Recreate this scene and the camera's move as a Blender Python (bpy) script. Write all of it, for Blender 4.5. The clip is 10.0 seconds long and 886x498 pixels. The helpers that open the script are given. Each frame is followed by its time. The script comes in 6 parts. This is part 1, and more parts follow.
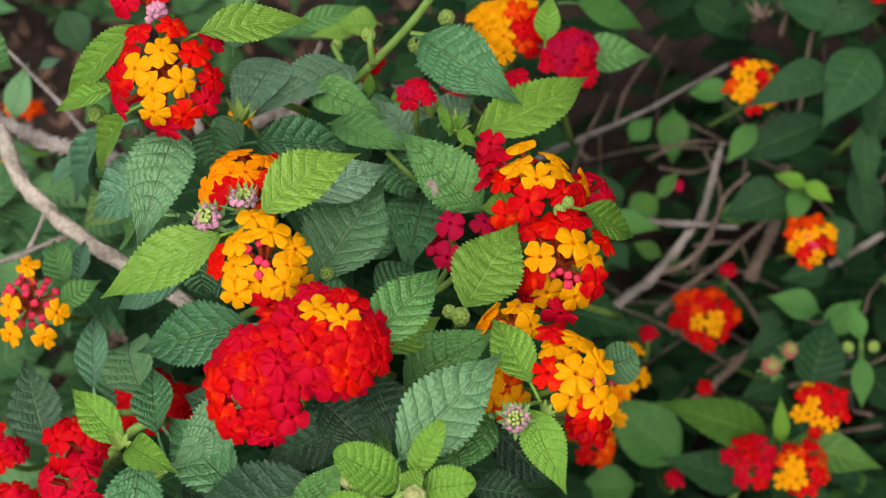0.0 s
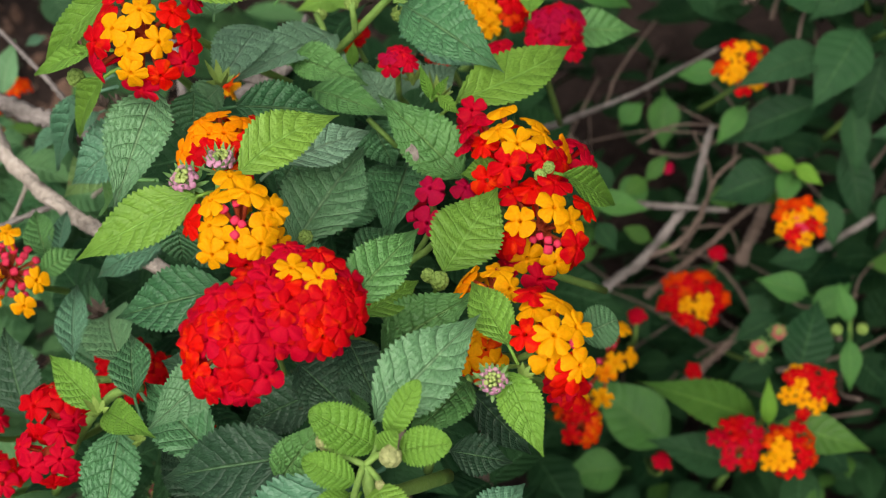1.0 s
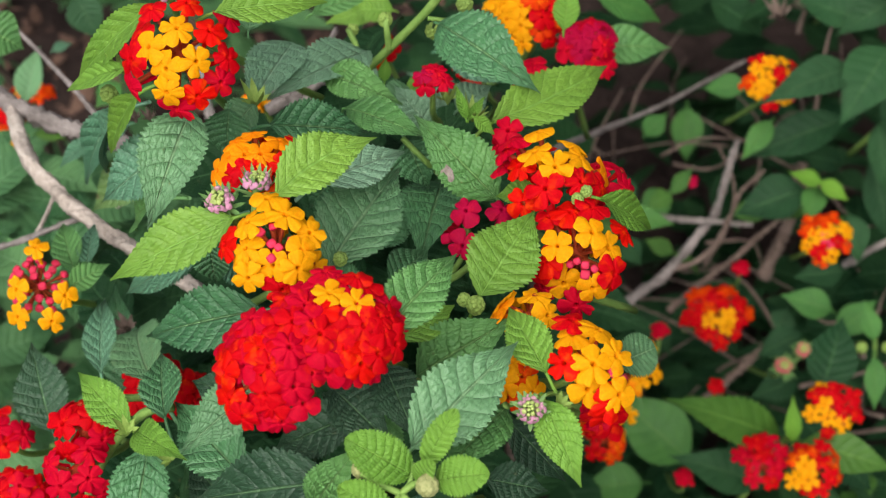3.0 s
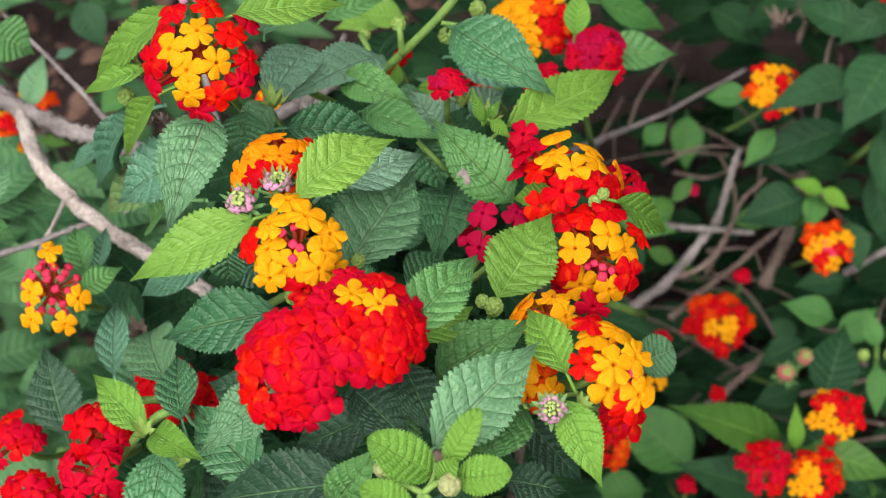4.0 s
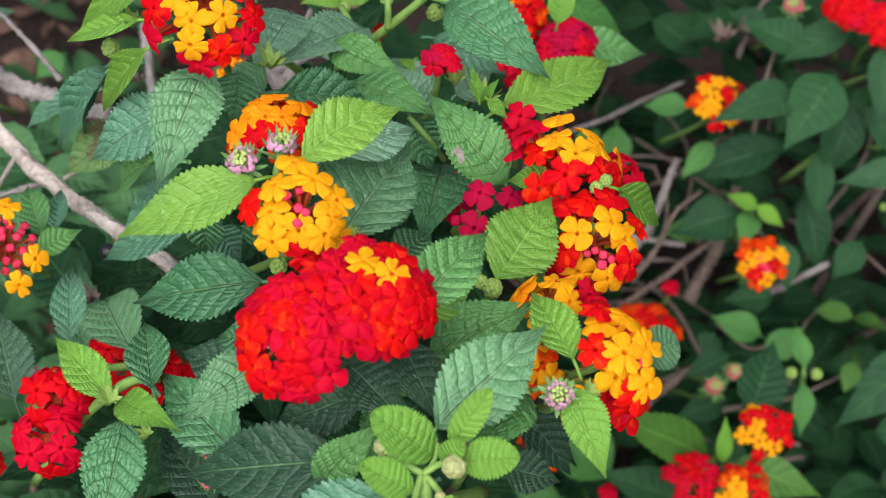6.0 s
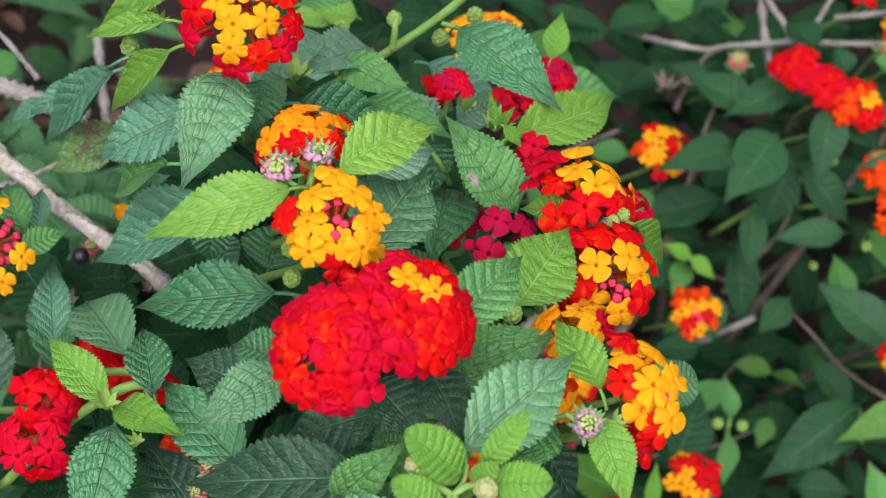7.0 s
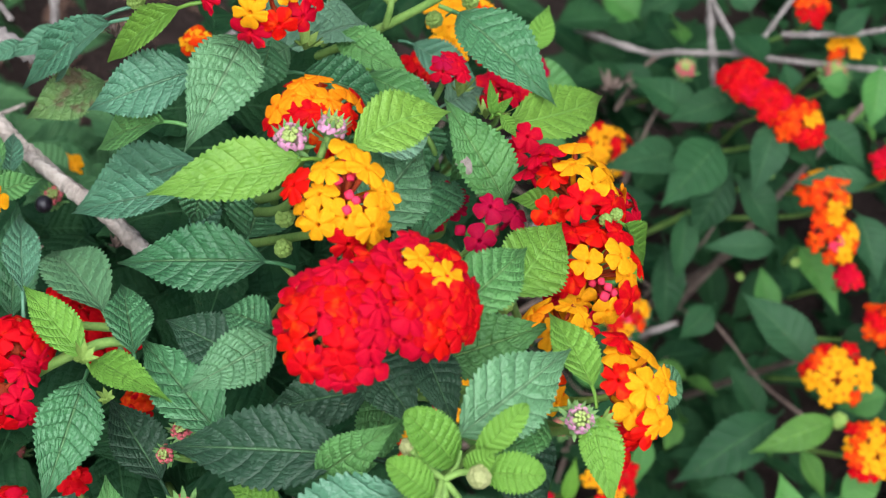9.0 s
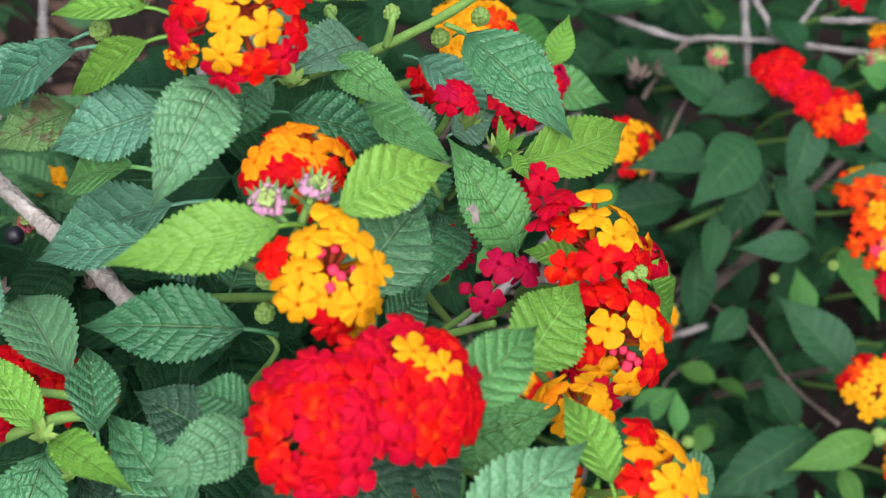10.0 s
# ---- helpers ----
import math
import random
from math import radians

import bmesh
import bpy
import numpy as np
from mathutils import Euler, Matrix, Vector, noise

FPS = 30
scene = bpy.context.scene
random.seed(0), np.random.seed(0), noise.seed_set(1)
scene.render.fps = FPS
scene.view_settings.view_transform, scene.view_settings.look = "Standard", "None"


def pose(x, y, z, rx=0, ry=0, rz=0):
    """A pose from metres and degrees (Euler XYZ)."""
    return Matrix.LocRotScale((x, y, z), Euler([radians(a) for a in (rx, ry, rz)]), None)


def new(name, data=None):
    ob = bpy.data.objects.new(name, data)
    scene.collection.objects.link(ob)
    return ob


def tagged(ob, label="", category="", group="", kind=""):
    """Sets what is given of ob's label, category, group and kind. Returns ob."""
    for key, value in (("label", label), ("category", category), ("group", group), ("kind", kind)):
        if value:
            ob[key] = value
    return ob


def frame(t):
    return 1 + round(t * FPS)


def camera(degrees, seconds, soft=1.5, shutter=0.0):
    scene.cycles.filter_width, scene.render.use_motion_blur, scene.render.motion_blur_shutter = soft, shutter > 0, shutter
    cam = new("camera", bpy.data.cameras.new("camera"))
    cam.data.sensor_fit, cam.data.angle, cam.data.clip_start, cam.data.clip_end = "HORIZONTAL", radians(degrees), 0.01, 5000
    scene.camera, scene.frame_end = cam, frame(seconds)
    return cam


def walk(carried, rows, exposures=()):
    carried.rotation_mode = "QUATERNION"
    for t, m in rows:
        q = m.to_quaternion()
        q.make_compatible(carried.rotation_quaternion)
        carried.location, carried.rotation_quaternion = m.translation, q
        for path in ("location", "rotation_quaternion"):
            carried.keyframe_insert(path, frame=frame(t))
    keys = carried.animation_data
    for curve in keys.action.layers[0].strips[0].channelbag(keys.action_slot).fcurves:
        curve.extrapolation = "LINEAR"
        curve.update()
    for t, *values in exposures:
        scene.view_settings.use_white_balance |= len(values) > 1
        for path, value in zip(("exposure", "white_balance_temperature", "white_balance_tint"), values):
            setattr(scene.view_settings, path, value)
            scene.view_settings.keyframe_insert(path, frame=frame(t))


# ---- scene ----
cam = camera(28, 10.0, soft=1.2)
PATH = [
    (0, pose(0.0125, 0.0039, 0.7863, 39.61, 1.17, -0.92)),
    (0.5, pose(0.0153, 0.0010, 0.7846, 39.46, 1.03, -0.70)),
    (1, pose(0.0166, -0.0007, 0.7787, 39.57, 0.93, -0.77)),
    (1.5, pose(0.0176, -0.0001, 0.7782, 39.58, 1.04, -0.48)),
    (2, pose(0.0098, 0.0057, 0.7782, 39.57, 0.90, -0.22)),
    (2.5, pose(0.0126, 0.0070, 0.7787, 39.52, 0.83, -0.05)),
    (3, pose(0.0103, 0.0065, 0.7792, 39.56, 0.71, -0.03)),
    (4.3, pose(0.0022, 0.0031, 0.7787, 40.03, 0.29, -0.25)),
    (4.5, pose(0.0080, 0.0043, 0.7807, 39.75, 0.41, 0.08)),
    (5, pose(0.0000, -0.0000, 0.7800, 40.00, 0.00, 0.00)),
    (5.5, pose(-0.0102, 0.0013, 0.7837, 39.83, -1.84, -0.05)),
    (6, pose(-0.0273, 0.0067, 0.7613, 40.36, -5.27, -0.31)),
    (6.2, pose(-0.0338, 0.0086, 0.7636, 40.70, -6.29, -0.25)),
    (7.3, pose(-0.0713, 0.0039, 0.7490, 41.80, -13.04, -0.19)),
    (7.5, pose(-0.0737, 0.0097, 0.7509, 41.10, -14.06, 0.36)),
    (8, pose(-0.0827, 0.0036, 0.7424, 41.13, -15.91, 0.40)),
    (8.5, pose(-0.0868, -0.0052, 0.7381, 41.09, -17.29, 0.36)),
    (9, pose(-0.0907, 0.0057, 0.7454, 40.74, -17.61, 0.73)),
    (9.5, pose(-0.0904, 0.0346, 0.7338, 39.76, -17.70, 1.13)),
    (10, pose(-0.0801, 0.0554, 0.7284, 38.77, -16.96, 1.43)),
]
walk(cam, PATH, exposures=((0.0, 1.80, 6750, 10), (2.6, 1.76, 6750, 11), (3.0, 1.97, 6500, 12), (3.3, 2.04, 6420, 12), (4.3, 2.17, 6300, 14), (5.6, 2.18, 6230, 13), (6.2, 2.11, 6050, 13), (8.0, 2.19, 5950, 11), (10.0, 2.24, 5850, 10)))
SKY, SUN = 0.060, 1.25

# ---- depth of field of the small lens ----
cam.data.dof.use_dof = True
cam.data.dof.focus_distance = 0.42
cam.data.dof.aperture_fstop = 29.0

# ---- light: bright overcast sky ----
SUN_EL, SUN_AZ = radians(58), radians(200)
world = bpy.data.worlds.new("overcast_sky")
scene.world = world
world.use_nodes = True
wn, wl = world.node_tree.nodes, world.node_tree.links
sky = wn.new("ShaderNodeTexSky")
sky.sky_type, sky.sun_disc = "NISHITA", False
sky.sun_elevation, sky.sun_rotation = SUN_EL, SUN_AZ
sky.dust_density, sky.air_density = 4.0, 0.7
veil = wn.new("ShaderNodeHueSaturation")
veil.inputs["Saturation"].default_value = 0.46
wl.new(sky.outputs["Color"], veil.inputs["Color"])
wl.new(veil.outputs["Color"], wn["Background"].inputs["Color"])
wn["Background"].inputs["Strength"].default_value = SKY
sun_data = bpy.data.lights.new("sun", "SUN")
sun_data.energy, sun_data.angle, sun_data.color = SUN, radians(70), (1.0, 0.96, 0.9)
sun = new("sun", sun_data)
sun.rotation_euler = (radians(34), radians(-14), radians(0))


# ---- materials ----
def nodes_of(name):
    m = bpy.data.materials.new(name)
    m.use_nodes = True
    nt = m.node_tree
    return m, nt.nodes, nt.links, nt.nodes["Principled BSDF"]


def math_node(n, l, op, a, b=None, c=None):
    k = n.new("ShaderNodeMath")
    k.operation = op
    for i, v in enumerate((a, b, c)):
        if v is None:
            continue
        if isinstance(v, (int, float)):
            k.inputs[i].default_value = v
        else:
            l.new(v, k.inputs[i])
    return k.outputs[0]


def mix_colour(n, l, fac, a, b, blend="MIX"):
    k = n.new("ShaderNodeMix")
    k.data_type, k.blend_type = "RGBA", blend
    for sock, v in ((k.inputs[0], fac), (k.inputs[6], a), (k.inputs[7], b)):
        if isinstance(v, (int, float)):
            sock.default_value = v
        elif isinstance(v, tuple):
            sock.default_value = (*v, 1)
        else:
            l.new(v, sock)
    return k.outputs[2]


def noise_tex(n, l, scale, detail=3.0, vector=None, rough=0.55):
    k = n.new("ShaderNodeTexNoise")
    k.inputs["Scale"].default_value, k.inputs["Detail"].default_value = scale, detail
    k.inputs["Roughness"].default_value = rough
    if vector is not None:
        l.new(vector, k.inputs["Vector"])
    return k.outputs["Fac"]


def spread(n, l, value, lo, hi, to0=0.0, to1=1.0):
    k = n.new("ShaderNodeMapRange")
    l.new(value, k.inputs[0])
    for i, v in enumerate((lo, hi, to0, to1)):
        k.inputs[1 + i].default_value = v
    return k.outputs[0]


def leaf_material(name, dark, light, vein, gloss, thin, per_island=False, shine=0.24, relief=1.0, spots=0.0):
    """Rough, net-veined leaf blade; u across, v along the blade."""
    m, n, l, p = nodes_of(name)
    uv = n.new("ShaderNodeUVMap")
    sep = n.new("ShaderNodeSeparateXYZ")
    l.new(uv.outputs[0], sep.inputs[0])
    u = math_node(n, l, "ABSOLUTE", math_node(n, l, "MULTIPLY_ADD", sep.outputs[0], 2.0, -1.0))
    v = sep.outputs[1]
    side = math_node(n, l, "MULTIPLY_ADD", v, 8.5, math_node(n, l, "MULTIPLY", math_node(n, l, "POWER", u, 1.25), -1.35))
    co = n.new("ShaderNodeTexCoord").outputs["Object"]
    side = math_node(n, l, "ADD", side, math_node(n, l, "MULTIPLY_ADD", noise_tex(n, l, 150.0, 2.0, co), 0.56, -0.28))
    saw = math_node(n, l, "ABSOLUTE", math_node(n, l, "SUBTRACT", math_node(n, l, "FRACT", side), 0.5))
    lateral = spread(n, l, saw, 0.462, 0.492)
    midrib = spread(n, l, u, 0.055, 0.012)
    veins = math_node(n, l, "MAXIMUM", midrib, math_node(n, l, "MULTIPLY", lateral, 0.14 * relief))
    info = n.new("ShaderNodeNewGeometry").outputs["Random Per Island"] if per_island else n.new("ShaderNodeObjectInfo").outputs["Random"]
    broad = noise_tex(n, l, 95.0, 3.0, co)
    vor = n.new("ShaderNodeTexVoronoi")
    vor.feature = "DISTANCE_TO_EDGE"
    vor.inputs["Scale"].default_value = 1.0
    cells = n.new("ShaderNodeCombineXYZ")
    l.new(math_node(n, l, "MULTIPLY", sep.outputs[0], 21.0), cells.inputs[0])
    l.new(math_node(n, l, "MULTIPLY", side, 3.6), cells.inputs[1])
    l.new(math_node(n, l, "MULTIPLY", info, 50.0), cells.inputs[2])
    l.new(cells.outputs[0], vor.inputs["Vector"])
    net = math_node(n, l, "POWER", spread(n, l, vor.outputs["Distance"], 0.0, 0.45), 0.8)
    rung = math_node(n, l, "ADD", math_node(n, l, "MULTIPLY", u, 6.0), math_node(n, l, "MULTIPLY", math_node(n, l, "FLOOR", side), 0.37))
    rung = math_node(n, l, "ADD", rung, math_node(n, l, "MULTIPLY_ADD", noise_tex(n, l, 330.0, 2.0, co), 1.8, -0.9))
    rung = math_node(n, l, "ADD", rung, math_node(n, l, "MULTIPLY", side, 0.5))
    step = math_node(n, l, "ABSOLUTE", math_node(n, l, "SUBTRACT", math_node(n, l, "FRACT", rung), 0.5))
    ladder = math_node(n, l, "POWER", math_node(n, l, "MULTIPLY", math_node(n, l, "SUBTRACT", 0.5, step), 2.0), 0.6)
    grain = noise_tex(n, l, 900.0, 2.0, co)
    pillow = math_node(n, l, "POWER", math_node(n, l, "MULTIPLY", math_node(n, l, "SUBTRACT", 0.5, saw), 2.0), 0.5)
    tone = math_node(n, l, "ADD", math_node(n, l, "MULTIPLY", info, 0.6), math_node(n, l, "MULTIPLY_ADD", broad, 1.3, -0.45))
    tone_c = math_node(n, l, "MAXIMUM", 0.0, math_node(n, l, "MINIMUM", 1.0, tone))
    base = mix_colour(n, l, tone_c, dark, light)
    base = mix_colour(n, l, math_node(n, l, "MULTIPLY", math_node(n, l, "SUBTRACT", 1.0, net), 0.07), base, light)
    speck = spread(n, l, noise_tex(n, l, 420.0, 2.0, co), 0.70, 0.76)
    base = mix_colour(n, l, math_node(n, l, "MULTIPLY", speck, 0.25), base, (0.10, 0.075, 0.03))
    if spots:
        rust = spread(n, l, noise_tex(n, l, 130.0, 3.0, co), 0.50, 0.60, 0.0, spots)
        base = mix_colour(n, l, rust, base, (0.085, 0.050, 0.028))
    base = mix_colour(n, l, math_node(n, l, "MULTIPLY", veins, 0.75), base, vein)
    l.new(base, p.inputs["Base Color"])
    rough = math_node(n, l, "MULTIPLY_ADD", noise_tex(n, l, 260.0, 2.0, co), 0.16, gloss)
    l.new(rough, p.inputs["Roughness"])
    p.inputs["Specular IOR Level"].default_value = shine
    height = math_node(n, l, "ADD", math_node(n, l, "MULTIPLY_ADD", net, 0.13, math_node(n, l, "MULTIPLY_ADD", ladder, 0.24, math_node(n, l, "MULTIPLY", grain, 0.12))), math_node(n, l, "SUBTRACT", math_node(n, l, "MULTIPLY", pillow, 0.80), math_node(n, l, "MULTIPLY", midrib, 0.7)))
    bump = n.new("ShaderNodeBump")
    bump.inputs["Strength"].default_value, bump.inputs["Distance"].default_value = 0.95 * relief, 0.0010
    l.new(height, bump.inputs["Height"])
    l.new(bump.outputs[0], p.inputs["Normal"])
    tr = n.new("ShaderNodeBsdfTranslucent")
    l.new(mix_colour(n, l, 0.5, base, light), tr.inputs["Color"])
    ms = n.new("ShaderNodeMixShader")
    ms.inputs[0].default_value = thin
    l.new(p.outputs[0], ms.inputs[1])
    l.new(tr.outputs[0], ms.inputs[2])
    l.new(ms.outputs[0], n["Material Output"].inputs["Surface"])
    return m


LEAF = {
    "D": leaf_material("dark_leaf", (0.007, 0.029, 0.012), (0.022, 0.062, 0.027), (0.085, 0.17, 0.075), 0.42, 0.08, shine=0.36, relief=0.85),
    "G": leaf_material("deep_green_leaf", (0.020, 0.092, 0.031), (0.064, 0.186, 0.069), (0.13, 0.25, 0.10), 0.38, 0.10, shine=0.50, relief=1.15),
    # the sky's bluish sheen is mixed into this green
    "T": leaf_material("bluish_leaf", (0.037, 0.119, 0.060), (0.091, 0.221, 0.123), (0.15, 0.27, 0.15), 0.40, 0.11, shine=0.5),
    "S": leaf_material("sage_leaf", (0.044, 0.125, 0.048), (0.108, 0.242, 0.103), (0.19, 0.32, 0.16), 0.40, 0.13, shine=0.5),
    "M": leaf_material("green_leaf", (0.039, 0.131, 0.031), (0.108, 0.265, 0.067), (0.17, 0.32, 0.10), 0.42, 0.14, shine=0.42),
    "N": leaf_material("fresh_leaf", (0.073, 0.174, 0.017), (0.164, 0.305, 0.038), (0.19, 0.37, 0.07), 0.44, 0.18, shine=0.34, relief=0.7),
    "L": leaf_material("young_leaf", (0.075, 0.192, 0.019), (0.142, 0.290, 0.036), (0.16, 0.31, 0.05), 0.44, 0.14, shine=0.30, relief=0.8),
    # brighter copy of sage: light painted in for leaves that others shade
    "P": leaf_material("lit_sage_leaf", (0.094, 0.204, 0.108), (0.182, 0.330, 0.198), (0.24, 0.38, 0.24), 0.40, 0.14, shine=0.55),
    "X": leaf_material("spotted_leaf", (0.028, 0.095, 0.026), (0.102, 0.180, 0.048), (0.13, 0.20, 0.08), 0.42, 0.12, shine=0.35, spots=0.85),
}
# smoother copies of LEAF for the back; their darker greens carry painted shade
SMOOTH_SHADED_LEAF = {
    "D": leaf_material("smooth_shaded_dark_leaf", (0.007, 0.033, 0.011), (0.019, 0.064, 0.021), (0.041, 0.099, 0.034), 0.46, 0.10, shine=0.15, relief=0.6),
    "T": leaf_material("smooth_shaded_bluish_leaf", (0.010, 0.039, 0.014), (0.026, 0.072, 0.029), (0.043, 0.094, 0.038), 0.46, 0.10, shine=0.15, relief=0.6),
    "M": leaf_material("smooth_shaded_green_leaf", (0.030, 0.109, 0.023), (0.069, 0.186, 0.037), (0.081, 0.171, 0.041), 0.40, 0.14, shine=0.24, relief=0.6),
    "N": leaf_material("smooth_shaded_fresh_leaf", (0.032, 0.095, 0.012), (0.066, 0.153, 0.022), (0.112, 0.224, 0.042), 0.42, 0.18, shine=0.24, relief=0.65),
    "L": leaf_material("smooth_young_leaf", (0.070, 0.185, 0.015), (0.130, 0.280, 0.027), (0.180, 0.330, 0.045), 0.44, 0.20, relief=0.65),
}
LEAF_BRACT = leaf_material("bract", (0.10, 0.22, 0.06), (0.20, 0.34, 0.12), (0.20, 0.34, 0.12), 0.45, 0.2, relief=0.2)
# lighter copy of the fill leaf: open light on the left put into its colour
LEAF_LIT = leaf_material("lit_leaf", (0.016, 0.064, 0.023), (0.081, 0.184, 0.067), (0.10, 0.20, 0.09), 0.46, 0.12, per_island=True, shine=0.16, relief=0.7)
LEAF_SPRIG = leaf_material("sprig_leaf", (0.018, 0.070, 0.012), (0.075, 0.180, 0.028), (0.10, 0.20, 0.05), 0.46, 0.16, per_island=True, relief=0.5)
# darker copy of the fill leaf: shade between the shrubs put into its colour
LEAF_SHADED = leaf_material("shaded_leaf", (0.004, 0.022, 0.008), (0.017, 0.053, 0.017), (0.04, 0.10, 0.04), 0.48, 0.08, per_island=True, shine=0.08, relief=0.7)


def petal_material(name, core, mid, rim, vary):
    """Petals: u is the distance from the throat."""
    m, n, l, p = nodes_of(name)
    uv = n.new("ShaderNodeUVMap")
    sep = n.new("ShaderNodeSeparateXYZ")
    l.new(uv.outputs[0], sep.inputs[0])
    ramp = n.new("ShaderNodeValToRGB")
    ramp.color_ramp.elements[0].position, ramp.color_ramp.elements[0].color = 0.08, (*core, 1)
    ramp.color_ramp.elements[1].position, ramp.color_ramp.elements[1].color = 0.95, (*rim, 1)
    e = ramp.color_ramp.elements.new(0.22)
    e.color = (*mid, 1)
    co = n.new("ShaderNodeTexCoord").outputs["Object"]
    wob = math_node(n, l, "MULTIPLY_ADD", noise_tex(n, l, 2.2, 3.0, co), 0.22, -0.11)
    l.new(math_node(n, l, "ADD", sep.outputs[0], wob), ramp.inputs[0])
    rnd = n.new("ShaderNodeObjectInfo").outputs["Random"]
    fleck = math_node(n, l, "ADD", noise_tex(n, l, 1.5, 2.0, co), math_node(n, l, "MULTIPLY", rnd, 0.12))
    tint = mix_colour(n, l, spread(n, l, fleck, 0.62, 0.78, 0.0, 0.9), ramp.outputs[0], vary)
    grain = spread(n, l, noise_tex(n, l, 7.0, 3.0, co), 0.3, 0.7, 0.86, 1.06)
    hsv = n.new("ShaderNodeHueSaturation")
    l.new(tint, hsv.inputs["Color"])
    l.new(grain, hsv.inputs["Value"])
    l.new(hsv.outputs[0], p.inputs["Base Color"])
    p.inputs["Roughness"].default_value = 0.55
    p.inputs["Specular IOR Level"].default_value = 0.05
    bump = n.new("ShaderNodeBump")
    bump.inputs["Strength"].default_value, bump.inputs["Distance"].default_value = 0.5, 0.0002
    l.new(noise_tex(n, l, 5.0, 2.0, co), bump.inputs["Height"])
    l.new(bump.outputs[0], p.inputs["Normal"])
    tr = n.new("ShaderNodeBsdfTranslucent")
    l.new(hsv.outputs[0], tr.inputs["Color"])
    ms = n.new("ShaderNodeMixShader")
    ms.inputs[0].default_value = 0.40
    l.new(p.outputs[0], ms.inputs[1])
    l.new(tr.outputs[0], ms.inputs[2])
    l.new(ms.outputs[0], n["Material Output"].inputs["Surface"])
    return m


PETAL = {
    "y": petal_material("yellow_petal", (0.56, 0.12, 0.0), (0.73, 0.300, 0.003), (0.75, 0.345, 0.004), (0.75, 0.25, 0.002)),
    "a": petal_material("amber_petal", (0.55, 0.08, 0.0), (0.80, 0.22, 0.002), (0.82, 0.28, 0.003), (0.80, 0.16, 0.002)),
    "s": petal_material("scarlet_petal", (0.36, 0.003, 0.001), (0.60, 0.003, 0.002), (0.60, 0.006, 0.002), (0.76, 0.055, 0.002)),
    "o": petal_material("orange_petal", (0.50, 0.035, 0.0), (0.70, 0.070, 0.002), (0.62, 0.024, 0.002), (0.76, 0.17, 0.002)),
    "r": petal_material("red_petal", (0.36, 0.003, 0.001), (0.53, 0.0018, 0.005), (0.50, 0.0014, 0.007), (0.68, 0.030, 0.002)),
    "c": petal_material("crimson_petal", (0.28, 0.002, 0.006), (0.50, 0.002, 0.018), (0.47, 0.0015, 0.021), (0.60, 0.010, 0.007)),
    "m": petal_material("magenta_petal", (0.18, 0.002, 0.014), (0.40, 0.003, 0.042), (0.38, 0.004, 0.038), (0.44, 0.005, 0.030)),
    "p": petal_material("pink_bud", (0.60, 0.012, 0.05), (0.64, 0.015, 0.07), (0.70, 0.05, 0.11), (0.52, 0.008, 0.04)),
    "q": petal_material("coral_bud", (0.40, 0.30, 0.12), (0.55, 0.14, 0.13), (0.64, 0.15, 0.17), (0.60, 0.26, 0.24)),
    "w": petal_material("pale_green_bud", (0.26, 0.36, 0.06), (0.34, 0.46, 0.10), (0.44, 0.54, 0.18), (0.34, 0.44, 0.08)),
    "v": petal_material("pale_pink_bud", (0.34, 0.42, 0.14), (0.42, 0.36, 0.24), (0.60, 0.28, 0.43), (0.55, 0.34, 0.40)),
}


def plain_material(name, a, b, scale, rough, bump_d, stretch=None, spec=0.10):
    m, n, l, p = nodes_of(name)
    co = n.new("ShaderNodeTexCoord").outputs["Object"]
    if stretch:
        mp = n.new("ShaderNodeMapping")
        mp.inputs["Scale"].default_value = stretch
        l.new(co, mp.inputs[0])
        co = mp.outputs[0]
    f1, f2 = noise_tex(n, l, scale, 4.0, co), noise_tex(n, l, scale * 6.3, 3.0, co)
    fac = spread(n, l, math_node(n, l, "MULTIPLY_ADD", f2, 0.5, math_node(n, l, "MULTIPLY", f1, 0.75)), 0.38, 0.85)
    l.new(mix_colour(n, l, fac, a, b), p.inputs["Base Color"])
    p.inputs["Roughness"].default_value, p.inputs["Specular IOR Level"].default_value = rough, spec
    bump = n.new("ShaderNodeBump")
    bump.inputs["Strength"].default_value, bump.inputs["Distance"].default_value = 0.8, bump_d
    l.new(math_node(n, l, "ADD", f1, f2), bump.inputs["Height"])
    l.new(bump.outputs[0], p.inputs["Normal"])
    return m


STEM = plain_material("green_stem", (0.085, 0.17, 0.035), (0.17, 0.27, 0.065), 160.0, 0.5, 0.0003)
GREENBUD = plain_material("green_bud", (0.11, 0.18, 0.035), (0.20, 0.29, 0.070), 300.0, 0.55, 0.0003)
CREAM = plain_material("cream_knob", (0.16, 0.18, 0.065), (0.30, 0.31, 0.135), 300.0, 0.6, 0.0003)
BARK = plain_material("pale_bark", (0.14, 0.112, 0.090), (0.46, 0.405, 0.350), 75.0, 0.85, 0.0020, (1.0, 1.0, 0.35))
DRYBARK = plain_material("brown_bark", (0.05, 0.035, 0.028), (0.18, 0.135, 0.11), 70.0, 0.85, 0.001)
TWIG = plain_material("grey_twig", (0.075, 0.064, 0.058), (0.25, 0.222, 0.205), 70.0, 0.85, 0.0012)
CORE = plain_material("corolla_tube", (0.16, 0.016, 0.008), (0.30, 0.05, 0.014), 300.0, 0.6, 0.0002)
# brown taken almost to black: the shade under the shrubs is in this colour
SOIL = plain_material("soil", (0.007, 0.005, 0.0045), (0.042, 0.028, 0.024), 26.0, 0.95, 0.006)
